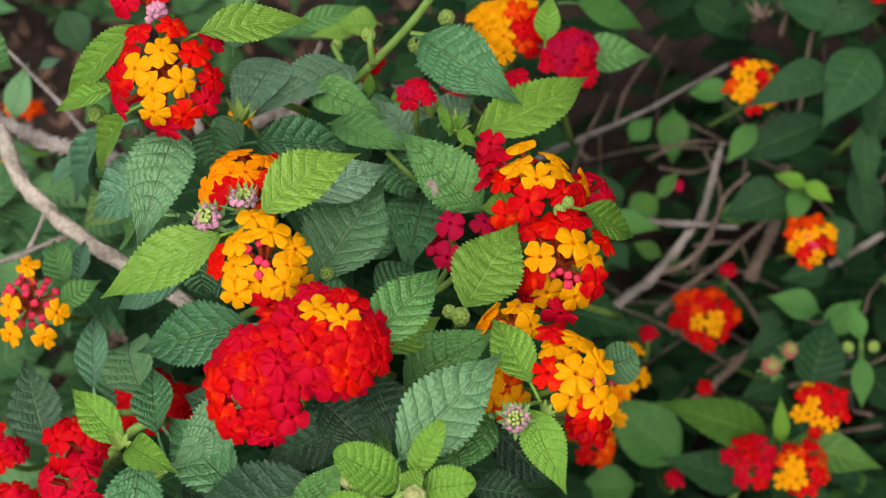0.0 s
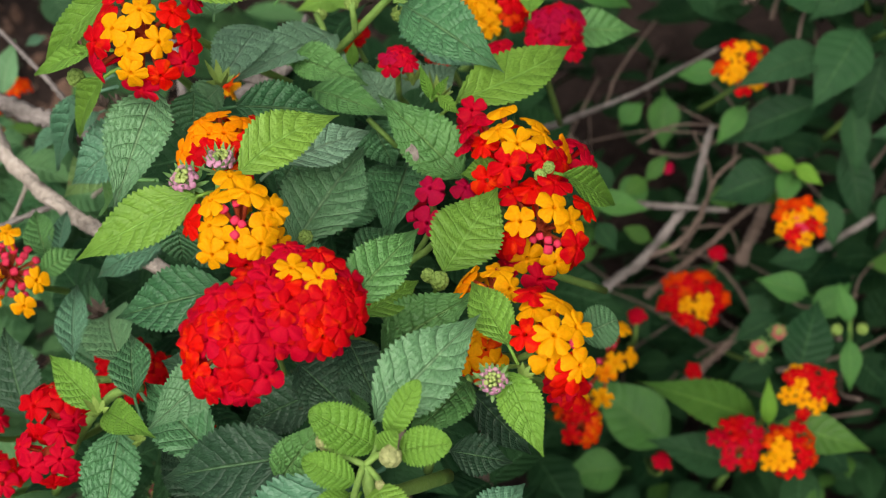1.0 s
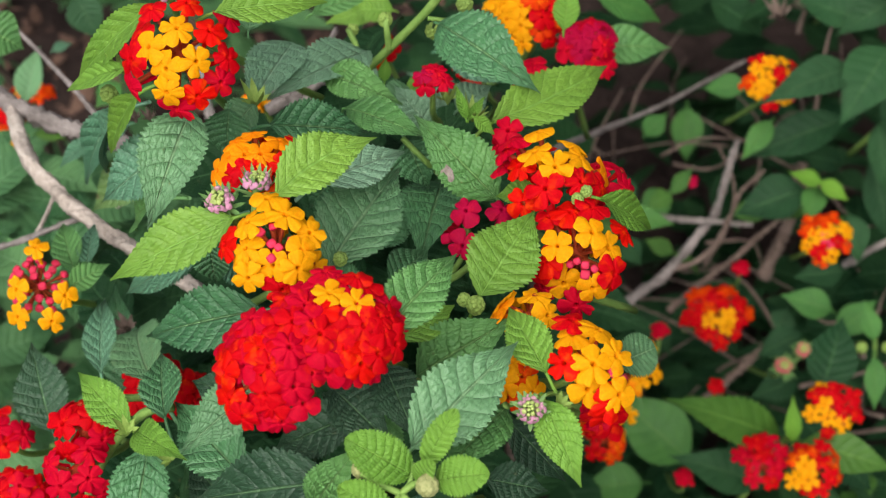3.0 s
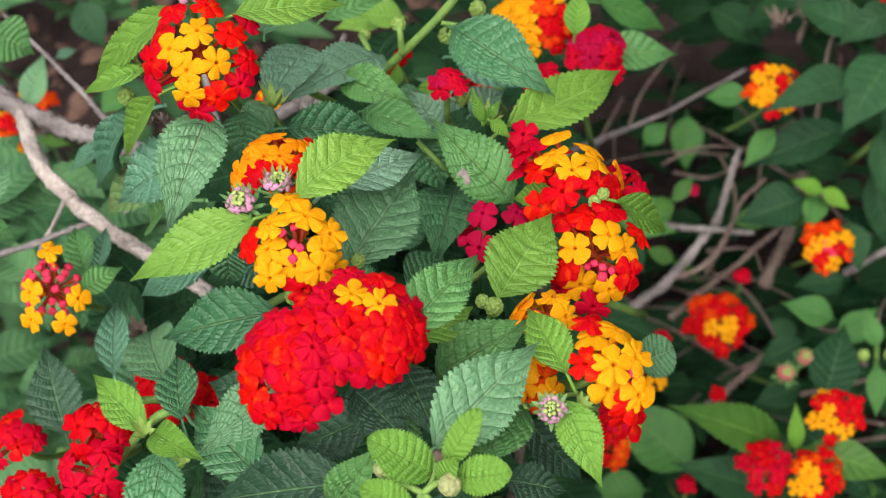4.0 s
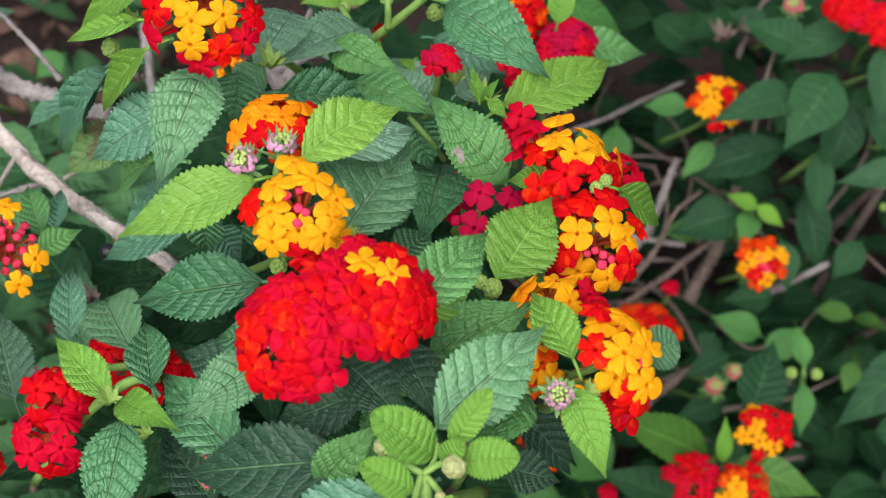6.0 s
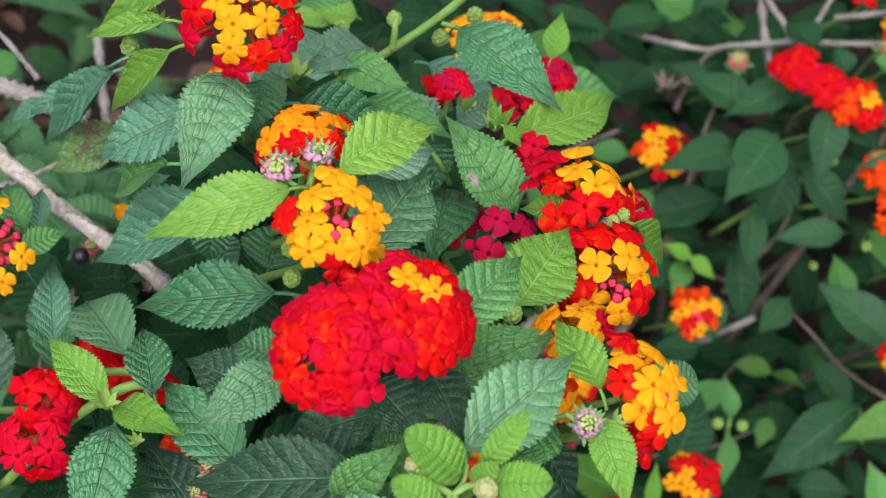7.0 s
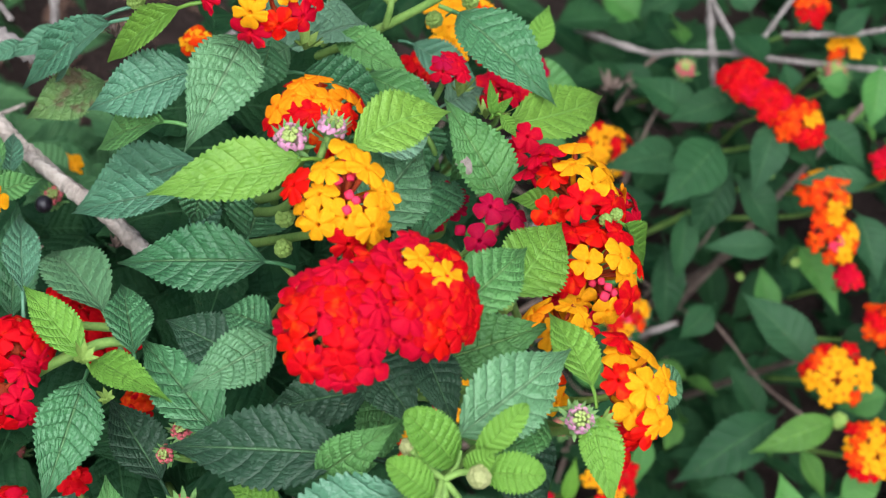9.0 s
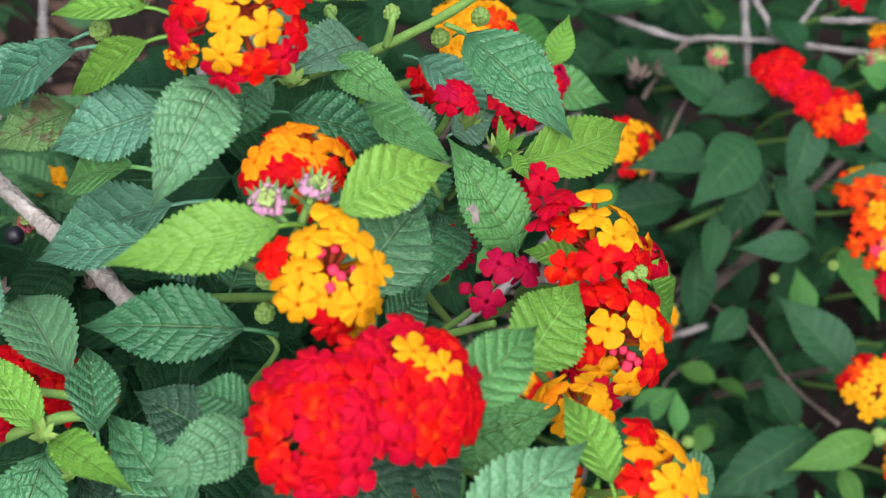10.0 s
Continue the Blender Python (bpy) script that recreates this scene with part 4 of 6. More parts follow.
leaf(rear_shrub, (0.0991, 0.4711, 0.0366), (0.0686, 0.4690, 0.0350), 0.0205, "M", far=True)
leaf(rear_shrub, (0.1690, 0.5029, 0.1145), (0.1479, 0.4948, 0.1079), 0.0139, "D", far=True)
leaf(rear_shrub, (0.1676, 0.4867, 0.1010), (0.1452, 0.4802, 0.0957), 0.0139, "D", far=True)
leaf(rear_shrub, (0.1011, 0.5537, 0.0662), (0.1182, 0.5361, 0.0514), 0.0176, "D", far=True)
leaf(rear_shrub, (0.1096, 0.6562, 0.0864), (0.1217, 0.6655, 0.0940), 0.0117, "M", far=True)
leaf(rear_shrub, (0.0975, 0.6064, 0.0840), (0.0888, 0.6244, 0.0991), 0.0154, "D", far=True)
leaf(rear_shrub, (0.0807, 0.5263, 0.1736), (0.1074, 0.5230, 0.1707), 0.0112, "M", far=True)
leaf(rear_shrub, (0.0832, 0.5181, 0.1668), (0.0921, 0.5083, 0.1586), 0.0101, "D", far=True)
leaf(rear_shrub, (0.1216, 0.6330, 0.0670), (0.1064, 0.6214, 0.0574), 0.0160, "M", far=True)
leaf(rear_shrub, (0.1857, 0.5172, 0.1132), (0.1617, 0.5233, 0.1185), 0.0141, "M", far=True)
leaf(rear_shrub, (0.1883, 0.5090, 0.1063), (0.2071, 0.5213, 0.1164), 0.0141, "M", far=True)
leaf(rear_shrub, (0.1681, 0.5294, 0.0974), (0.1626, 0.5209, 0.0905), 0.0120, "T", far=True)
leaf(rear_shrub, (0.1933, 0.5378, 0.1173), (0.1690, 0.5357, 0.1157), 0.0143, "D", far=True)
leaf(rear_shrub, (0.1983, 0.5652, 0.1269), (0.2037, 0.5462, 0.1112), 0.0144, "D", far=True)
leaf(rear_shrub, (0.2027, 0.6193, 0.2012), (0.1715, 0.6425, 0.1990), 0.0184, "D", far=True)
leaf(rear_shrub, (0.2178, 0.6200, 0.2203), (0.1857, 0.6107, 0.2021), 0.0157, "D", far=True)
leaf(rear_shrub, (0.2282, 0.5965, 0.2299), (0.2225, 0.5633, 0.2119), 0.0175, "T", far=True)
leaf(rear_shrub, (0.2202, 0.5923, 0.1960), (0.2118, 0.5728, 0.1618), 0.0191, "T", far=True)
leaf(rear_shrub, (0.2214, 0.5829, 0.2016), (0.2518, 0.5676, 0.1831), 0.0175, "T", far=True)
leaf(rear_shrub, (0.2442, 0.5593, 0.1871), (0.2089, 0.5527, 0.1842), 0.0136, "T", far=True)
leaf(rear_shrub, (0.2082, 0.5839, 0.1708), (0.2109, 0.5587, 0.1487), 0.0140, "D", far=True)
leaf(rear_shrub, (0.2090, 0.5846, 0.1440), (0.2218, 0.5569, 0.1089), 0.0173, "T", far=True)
leaf(rear_shrub, (0.2560, 0.5590, 0.1905), (0.2711, 0.5244, 0.1914), 0.0153, "M", far=True)
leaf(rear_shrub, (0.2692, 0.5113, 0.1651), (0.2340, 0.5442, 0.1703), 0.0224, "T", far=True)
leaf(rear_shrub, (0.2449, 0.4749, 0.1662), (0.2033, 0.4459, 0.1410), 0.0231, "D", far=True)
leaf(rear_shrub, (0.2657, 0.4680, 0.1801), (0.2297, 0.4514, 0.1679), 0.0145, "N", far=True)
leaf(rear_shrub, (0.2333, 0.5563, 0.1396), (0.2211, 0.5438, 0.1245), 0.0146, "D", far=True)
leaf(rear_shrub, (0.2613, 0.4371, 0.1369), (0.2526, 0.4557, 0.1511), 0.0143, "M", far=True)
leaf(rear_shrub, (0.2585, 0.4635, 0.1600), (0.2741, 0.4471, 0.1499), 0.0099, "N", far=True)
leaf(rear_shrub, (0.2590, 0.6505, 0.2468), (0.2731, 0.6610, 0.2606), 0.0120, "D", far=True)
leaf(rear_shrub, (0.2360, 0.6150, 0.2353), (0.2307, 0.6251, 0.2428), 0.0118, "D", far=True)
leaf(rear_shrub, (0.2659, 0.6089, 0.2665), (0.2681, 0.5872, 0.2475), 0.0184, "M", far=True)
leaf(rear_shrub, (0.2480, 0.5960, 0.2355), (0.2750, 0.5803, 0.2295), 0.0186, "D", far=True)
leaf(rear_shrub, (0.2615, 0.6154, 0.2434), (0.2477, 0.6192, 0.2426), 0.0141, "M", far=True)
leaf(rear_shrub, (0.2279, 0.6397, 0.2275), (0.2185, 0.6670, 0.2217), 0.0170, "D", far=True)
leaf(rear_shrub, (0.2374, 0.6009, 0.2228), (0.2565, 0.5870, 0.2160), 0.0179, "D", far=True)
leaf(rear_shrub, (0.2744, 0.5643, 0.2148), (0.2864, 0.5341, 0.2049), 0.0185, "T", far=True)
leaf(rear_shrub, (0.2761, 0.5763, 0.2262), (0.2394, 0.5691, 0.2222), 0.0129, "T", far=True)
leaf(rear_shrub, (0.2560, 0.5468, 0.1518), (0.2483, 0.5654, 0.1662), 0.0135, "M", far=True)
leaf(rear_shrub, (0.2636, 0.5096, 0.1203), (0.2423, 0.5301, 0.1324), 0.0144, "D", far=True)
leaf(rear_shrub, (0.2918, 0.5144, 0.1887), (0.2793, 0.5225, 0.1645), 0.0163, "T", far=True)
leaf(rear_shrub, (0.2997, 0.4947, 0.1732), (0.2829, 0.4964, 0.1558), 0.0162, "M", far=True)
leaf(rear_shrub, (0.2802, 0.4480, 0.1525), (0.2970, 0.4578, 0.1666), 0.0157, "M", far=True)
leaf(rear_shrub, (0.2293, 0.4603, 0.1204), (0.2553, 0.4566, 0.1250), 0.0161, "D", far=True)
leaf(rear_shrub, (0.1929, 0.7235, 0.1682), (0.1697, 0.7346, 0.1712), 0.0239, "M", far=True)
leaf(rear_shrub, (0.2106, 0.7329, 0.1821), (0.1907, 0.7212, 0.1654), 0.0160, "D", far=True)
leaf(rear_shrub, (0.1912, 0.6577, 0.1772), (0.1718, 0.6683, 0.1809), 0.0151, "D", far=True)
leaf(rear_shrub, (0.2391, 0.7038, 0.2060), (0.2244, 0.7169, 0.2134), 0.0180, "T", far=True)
head(front_shrub, (-0.0544, 0.3062, 0.4888), 0.0131, (-0.13, -0.35, 0.93), "rrrc", size=0.0043, room=1.45, dense=1.6, flat=.75, florets=(("y", 0.5, -1.9, 9.7), ("y", -5.9, -4.9, 7.0), ("y", -2.1, -9.8, 4.7), ("y", 5.0, -8.3, 5.7), ("y", -2.0, -12.3, 0.1), ("s", 7.5, -1.7, 8.4), ("s", 2.2, 5.9, 9.8), ("s", 4.7, -12.0, -1.7), ("r", -10.1, -5.3, 3.3), ("c", 10.4, 6.6, 4.5), ("r", 11.8, -4.4, 2.9), ("c", 10.2, -8.1, -1.6), ("c", -11.1, -6.4, -3.7), ("r", -5.9, 5.3, 8.5), ("c", -0.6, -11.5, -6.0), ("r", -8.2, -0.9, 7.2),))
head(front_shrub, (-0.0610, 0.3314, 0.4920), 0.0088, (-0.08, -0.15, 0.99), "rc", patches=(((0.42, -0.90, 0.10), 22, "v"),))
head(front_shrub, (-0.0361, 0.2865, 0.4693), 0.0108, (0.01, 0.03, 1.00), "roo", cap=86, size=0.0037, dense=2.0, flat=.8, florets=(("a", -5.0, 2.4, 7.4), ("a", -1.6, 6.2, 6.9), ("a", 4.7, 3.0, 7.4), ("a", -6.8, -1.5, 6.7), ("a", -9.6, -2.7, 3.3), ("a", 0.7, -2.1, 8.5), ("a", -3.1, -1.8, 8.2), ("a", 8.1, 4.6, 4.4), ("r", -2.5, -5.6, 7.2), ("s", 0.1, -5.4, 7.6), ("s", 5.9, -4.3, 6.4), ("r", -9.7, -4.7, 1.0), ("r", -5.2, -6.3, 5.7), ("r", 8.8, 6.3, 3.3),))
head(front_shrub, (-0.0303, 0.2576, 0.4738), 0.0112, (0.01, -0.39, 0.92), "y", cap=92, size=0.0041, dense=1.15, flat=.7, facing=1, florets=(("y", -1.7, 7.2, 10.6), ("y", -5.9, 1.5, 9.4), ("y", 2.5, 1.9, 10.7), ("y", 7.8, -0.1, 7.5), ("y", -6.4, -3.5, 6.5), ("y", -0.0, -7.5, 5.5), ("y", 5.4, -8.6, 6.0), ("y", 5.9, -4.9, 7.4), ("y", -5.5, -10.1, 4.1), ("s", -10.7, 0.1, 3.2), ("r", 1.8, -10.5, 1.0), ("p", -2.9, -0.5, 7.9), ("p", 0.9, 3.1, 7.8), ("p", 3.7, -2.1, 7.3), ("p", 1.2, -4.5, 7.7), ("p", -0.3, -3.7, 8.1), ("p", -0.3, 0.9, 8.5), ("p", -1.5, 4.9, 8.5), ("p", 4.9, -4.7, 6.3), ("p", -0.3, -6.7, 6.8)))
head(front_shrub, (-0.0296, 0.2248, 0.4763), 0.0123, (-0.23, -0.46, 0.86), "cccr", size=0.0040, gap=((-0.49, -0.73, 0.48), 17), dense=1.25, room=0.9, flat=.62, facing=1.4, florets=(("r", -8.4, -0.4, 4.4), ("s", -1.5, -0.5, 7.6), ("r", 0.5, -4.2, 6.3), ("s", -8.5, -7.2, -2.1), ("r", -0.2, -8.5, 2.8), ("s", -8.8, -3.1, 2.6), ("r", 1.3, -10.3, 0.6), ("c", 5.2, -4.2, 6.3), ("c", 8.8, -4.7, 4.6), ("c", 2.9, -11.3, -3.0), ("c", 7.7, -9.2, -0.4), ("c", -1.5, -11.1, -4.9), ("c", -3.3, 6.3, 7.9), ("c", 1.3, 8.6, 8.0), ("r", -4.5, 3.1, 7.5), ("c", 5.6, -7.5, 3.7), ("c", 2.8, -0.4, 8.2), ("r", 3.6, 2.1, 8.7), ("r", -5.2, -9.9, -3.2), ("c", 5.9, -4.9, 7.0), ("c", 8.4, -1.7, 7.5), ("c", 12.1, -2.5, 9.3), ("c", 5.0, -2.3, 10.2), ("r", 7.3, 0.1, 10.0), ("r", 11.0, -0.0, 11.4), ("r", 3.7, 0.8, 9.9), ("r", 5.6, 3.4, 11.4), ("c", 9.1, 2.9, 12.1), ("r", 2.2, 4.5, 9.2), ("c", 4.3, 7.6, 9.8), ("c", 7.9, 7.6, 11.2), ("c", 1.2, 8.8, 6.7), ("r", 3.5, 11.5, 8.6), ("c", 7.0, 11.0, 9.4)))
head(front_shrub, (-0.0136, 0.2314, 0.4809), 0.0118, (0.19, -0.34, 0.92), "ccr", size=0.0040, dense=1.25, room=0.9, flat=.62, facing=1.4, florets=(("y", -3.3, 3.4, 8.1), ("y", 2.5, 1.1, 7.4), ("r", -2.0, -5.7, 5.6), ("s", 3.5, -9.7, 0.7), ("r", 7.2, -0.7, 5.0), ("s", 0.3, -7.9, 3.8), ("r", 7.6, -3.2, 3.7), ("s", -4.8, -1.1, 7.3), ("r", 2.3, 8.3, 6.6), ("c", -9.6, 5.7, 4.7), ("c", -8.6, -4.7, 4.3), ("r", 9.4, -0.1, 3.4), ("c", -3.6, -10.8, -0.8), ("r", 4.0, -3.4, 5.6), ("c", -7.2, -8.2, 2.0), ("r", 6.7, -7.3, 1.3), ("c", -4.5, 10.0, 6.0), ("r", -1.6, -9.3, 2.6), ("r", 10.3, -4.0, -0.1),))
head(front_shrub, (0.0331, 0.2995, 0.4488), 0.0123, (0.11, -0.12, 0.99), "rsr", size=0.0046, room=1.4, dense=1.8, flat=.72, florets=(("y", -2.7, 8.7, 9.5), ("y", -3.9, 1.8, 9.9), ("y", 0.6, -4.0, 11.5), ("y", 6.3, 8.3, 5.7), ("y", 6.9, 3.3, 6.1), ("a", 12.8, 4.3, 0.4), ("c", -11.4, 6.5, 0.5), ("s", -7.6, 0.9, 6.1), ("r", -2.0, -9.0, 9.1), ("c", -8.6, 8.0, 7.2), ("s", -8.1, 8.0, 6.9), ("c", -10.8, 6.5, 5.5), ("r", 7.3, -5.6, 7.6), ("r", 11.4, -2.4, 2.6),))
head(front_shrub, (0.0480, 0.3058, 0.4424), 0.0062, (0.43, -0.07, 0.90), "c")
head(front_shrub, (0.0390, 0.2815, 0.4436), 0.0126, (0.28, -0.30, 0.91), "rsr", size=0.0046, room=1.4, dense=1.6, flat=.72, facing=1, florets=(("y", -5.4, -6.4, 11.1), ("y", 2.9, -2.6, 11.7), ("y", 7.2, -2.9, 6.2), ("y", -3.8, -8.7, -0.1), ("y", 3.0, -11.2, 1.2), ("s", -1.5, 5.4, 9.0), ("r", 3.3, 5.9, 10.1), ("r", -7.2, 6.0, 7.8), ("s", 11.4, 5.4, 2.0), ("p", -0.8, -8.0, 7.4), ("p", 1.2, -8.6, 6.6), ("p", 1.2, -9.2, 4.0), ("p", -2.4, -7.8, 5.9), ("p", 3.5, -8.2, 4.6), ("r", -8.7, -7.3, 4.5), ("c", -0.6, -11.5, -4.0), ("r", 8.4, -8.3, 3.0), ("c", -9.1, -7.8, -2.4), ("s", -8.1, -6.8, 6.1),))
head(front_shrub, (0.0385, 0.2343, 0.4608), 0.0104, (0.47, -0.32, 0.82), "y", size=0.0046, dense=1.0, room=2.2, flat=.8, florets=(("y", -3.3, 5.4, 5.6), ("y", 2.0, 5.1, 8.5), ("s", -5.9, -4.4, 9.3), ("y", 0.2, -4.9, 9.5), ("y", -0.9, -7.4, 3.9), ("s", 3.3, -9.4, -2.7), ("y", 5.9, -7.9, 2.5), ("r", -3.6, 8.9, 6.5), ("p", 3.0, -1.4, 7.6), ("p", 4.2, -4.2, 5.8), ("p", 5.3, -4.2, 4.9), ("y", 5.4, -1.9, 8.3), ("s", 4.2, -9.1, 1.1),))
head(front_shrub, (0.0263, 0.2543, 0.4553), 0.0065, (-0.09, 0.23, 0.97), "y", dense=1.1, florets=(("y", -6.4, 3.8, -0.5), ("y", -0.5, 6.6, -3.4), ("y", 4.0, -3.1, 3.8), ("a", -7.2, 1.0, 0.4),))
head(front_shrub, (0.0234, 0.2399, 0.4486), 0.0051, (-0.09, -0.39, 0.92), "oy", cap=80)
head(rear_shrub, (0.0804, 0.4232, 0.1901), 0.0134, (0.1, -0.4, 0.9), "rp", cap=60, size=0.0048, far=True, dense=0.5, flat=0.6, room=1.6, florets=(("y", 4.8, 8.1, 14.0), ("y", 8.6, -1.8, 7.2), ("y", 1.8, -3.1, 5.4), ("a", -2.4, -6.5, 2.5), ("y", -3.6, -13.9, -2.8), ("y", -13.5, -12.9, -3.1), ("p", 1.3, 2.8, 9.7), ("p", -4.6, -2.3, 5.3), ("p", -1.0, 2.1, 8.8), ("p", -8.2, -9.5, -0.2),))
head(rear_shrub, (0.0679, 0.4052, 0.1764), 0.0100, (0.1, -0.4, 0.9), "or", mixed="a", cap=80, size=0.0045, far=True, dense=1.2, flat=0.65)
head(front_shrub, (0.0425, 0.2334, 0.4453), 0.0028, (0.29, -0.54, 0.79), "rrc")
head(front_shrub, (0.0035, 0.3450, 0.4410), 0.0044, (0.01, -0.10, 0.99), "ccm", cap=75, size=0.0034, dense=0.8, flat=0.6)
lone_floret(front_shrub, (0.0231, 0.3219, 0.4451), (-0.10, -0.40, 0.90), "c")
lone_floret(front_shrub, (0.0210, 0.3200, 0.4410), (-0.50, -0.30, 0.80), "c")
head(front_shrub, (0.0355, 0.4560, 0.3590), 0.0118, (0.01, -0.31, 0.95), "y", patches=(((0.67, -0.53, 0.52), 50, "orr"),))
head(front_shrub, (0.0548, 0.4463, 0.3549), 0.0097, (0.10, -0.31, 0.95), "cm", dense=1.7)
head(side_shrub, (-0.1126, 0.3290, 0.3729), 0.0094, (-0.09, -0.39, 0.92), "p", cap=88, size=0.0034, dense=2.0)
lone_floret(side_shrub, (-0.1113, 0.3316, 0.3879), (-0.09, 0.09, 0.99), "y")
lone_floret(side_shrub, (-0.1159, 0.3199, 0.3834), (-0.40, -0.50, 0.77), "y")
lone_floret(side_shrub, (-0.1156, 0.3139, 0.3784), (-0.30, -0.75, 0.58), "y")
lone_floret(side_shrub, (-0.1020, 0.3185, 0.3822), (0.41, -0.50, 0.76), "y")
lone_floret(side_shrub, (-0.1063, 0.3141, 0.3760), (0.20, -0.88, 0.43), "y")
lone_floret(rear_shrub, (0.1250, 0.5914, 0.1234), (0.01, -0.13, 0.99), "m")
head(side_shrub, (-0.0888, 0.2687, 0.3880), 0.0086, (0.10, -0.39, 0.92), "ccr", patches=(((0.00, -0.92, 0.39), 24, "s"),), dense=0.95, flat=.85, facing=0.3)
head(side_shrub, (-0.0905, 0.2583, 0.3833), 0.0087, (-0.19, -0.70, 0.69), "rrcc", patches=(((0.01, -0.38, 0.93), 26, "so"),), dense=0.95, flat=.85, facing=0.3)
head(side_shrub, (-0.1237, 0.2940, 0.3457), 0.0074, (-0.28, -0.26, 0.92), "rc")
head(side_shrub, (-0.1166, 0.2771, 0.3418), 0.0075, (-0.09, -0.27, 0.96), "rc")
head(side_shrub, (-0.0767, 0.3005, 0.3621), 0.0090, (0.01, -0.23, 0.97), "rr")
head(far_shrub, (-0.1862, 0.5834, 0.1952), 0.0089, (0.01, -0.05, 1.00), "yo", patches=(((0.66, -0.65, 0.37), 30, "o"),), cap=80, size=0.0045, far=True, dense=1.15, flat=0.65)
head(far_shrub, (-0.1852, 0.5278, 0.2194), 0.0100, (0.01, -0.05, 1.00), "yo", cap=80, size=0.0045, far=True, dense=1.15, flat=0.65)
bud_head(front_shrub, (-0.0431, 0.2691, 0.4783), 0.0043, (-0.27, -0.18, 0.95), 405)
bud_head(front_shrub, (-0.0352, 0.2721, 0.4807), 0.0043, (0.10, 0.28, 0.95), 466)
bud_head(front_shrub, (0.0253, 0.2217, 0.4646), 0.0039, (-0.04, -0.39, 0.92), 948)
head(rear_shrub, (0.1527, 0.5783, 0.2029), 0.0137, (0.10, -0.31, 0.95), "yyyo", mixed="r", patches=(((0.67, -0.71, 0.20), 20, "p"),), cap=80, size=0.0045, far=True, dense=1.15, flat=0.65)
head(rear_shrub, (0.1760, 0.5228, 0.1579), 0.0124, (0.01, -0.39, 0.92), "yoo", mixed="r", patches=(((0.01, -0.64, 0.77), 18, "p"),), cap=80, size=0.0045, far=True, dense=1.15, flat=0.65)
head(rear_shrub, (0.1327, 0.5227, 0.1027), 0.0159, (0.01, -0.23, 0.97), "or", mixed="r", patches=(((0.16, -0.63, 0.76), 34, "y"),), cap=80, size=0.0045, far=True, dense=1.15, flat=0.65)
head(rear_shrub, (0.1690, 0.4387, 0.1468), 0.0121, (0.01, -0.31, 0.95), "yyr", mixed="r", cap=80, size=0.0045, far=True, dense=1.15, flat=0.65)
head(rear_shrub, (0.1579, 0.4101, 0.1424), 0.0123, (0.10, -0.31, 0.95), "ro", mixed="r", patches=(((-0.34, -0.60, 0.72), 34, "y"),), cap=80, size=0.0045, far=True, dense=1.15, flat=0.65)
head(rear_shrub, (0.1381, 0.4178, 0.1367), 0.0116, (-0.18, -0.30, 0.94), "c", mixed="r", cap=80, size=0.0050, far=True, dense=1.1, flat=0.65)
bud_head(rear_shrub, (0.1560, 0.4751, 0.1270), 0.0053, (0.01, -0.31, 0.95), 1385, "q")
bud_head(rear_shrub, (0.1646, 0.4809, 0.1312), 0.0044, (0.01, -0.31, 0.95), 77, "q")
head(rear_shrub, (0.1482, 0.5530, 0.1014), 0.0030, (0.01, -0.15, 0.99), "c", size=0.0034, far=True, dense=1)
head(rear_shrub, (0.1111, 0.4368, 0.0959), 0.0032, (0.01, -0.15, 0.99), "c", size=0.0034, far=True, dense=1)
head(rear_shrub, (0.1314, 0.4913, 0.0891), 0.0031, (0.01, -0.15, 0.99), "r", size=0.0032, far=True, dense=1)
head(rear_shrub, (0.1068, 0.5241, 0.0902), 0.0034, (0.01, 0.23, 0.97), "c", size=0.0034, far=True, dense=1)
head(rear_shrub, (0.2093, 0.6091, 0.2382), 0.0108, (-0.37, -0.25, 0.89), "r", mixed="c", cap=80, size=0.0043, far=True, dense=1.6, flat=0.65)
head(rear_shrub, (0.2219, 0.6028, 0.2373), 0.0099, (-0.29, -0.25, 0.92), "r", mixed="c", cap=80, size=0.0043, far=True, dense=1.6, flat=0.65)
head(rear_shrub, (0.2383, 0.5962, 0.2329), 0.0131, (-0.19, -0.33, 0.93), "rr", mixed="o", patches=(((0.27, -0.23, 0.94), 26, "yo"),), cap=80, size=0.0043, far=True, dense=1.6, flat=0.65)
head(rear_shrub, (0.2571, 0.5708, 0.2161), 0.0127, (-0.29, -0.25, 0.92), "o", mixed="y", patches=(((-0.33, -0.58, 0.75), 30, "yo"),), cap=80, size=0.0045, far=True, dense=1.15, flat=0.65)
head(rear_shrub, (0.2564, 0.5421, 0.2178), 0.0124, (-0.18, -0.41, 0.90), "yo", mixed="o", patches=(((-0.18, -0.78, 0.59), 20, "p"),), cap=80, size=0.0045, far=True, dense=1.15, flat=0.65)
head(rear_shrub, (0.2644, 0.5256, 0.2124), 0.0055, (-0.28, -0.33, 0.90), "c", cap=80, size=0.0045, far=True, dense=1.15, flat=0.65)
head(rear_shrub, (0.2669, 0.4906, 0.1854), 0.0149, (-0.27, -0.41, 0.87), "rr", mixed="o", patches=(((-0.22, -0.66, 0.72), 56, "y"),), cap=80, size=0.0050, far=True, dense=1.1, flat=0.65)
head(rear_shrub, (0.2828, 0.4551, 0.1792), 0.0146, (-0.18, -0.41, 0.90), "oy", mixed="r", patches=(((-0.22, -0.66, 0.72), 40, "y"),), cap=80, size=0.0045, far=True, dense=1.15, flat=0.65)
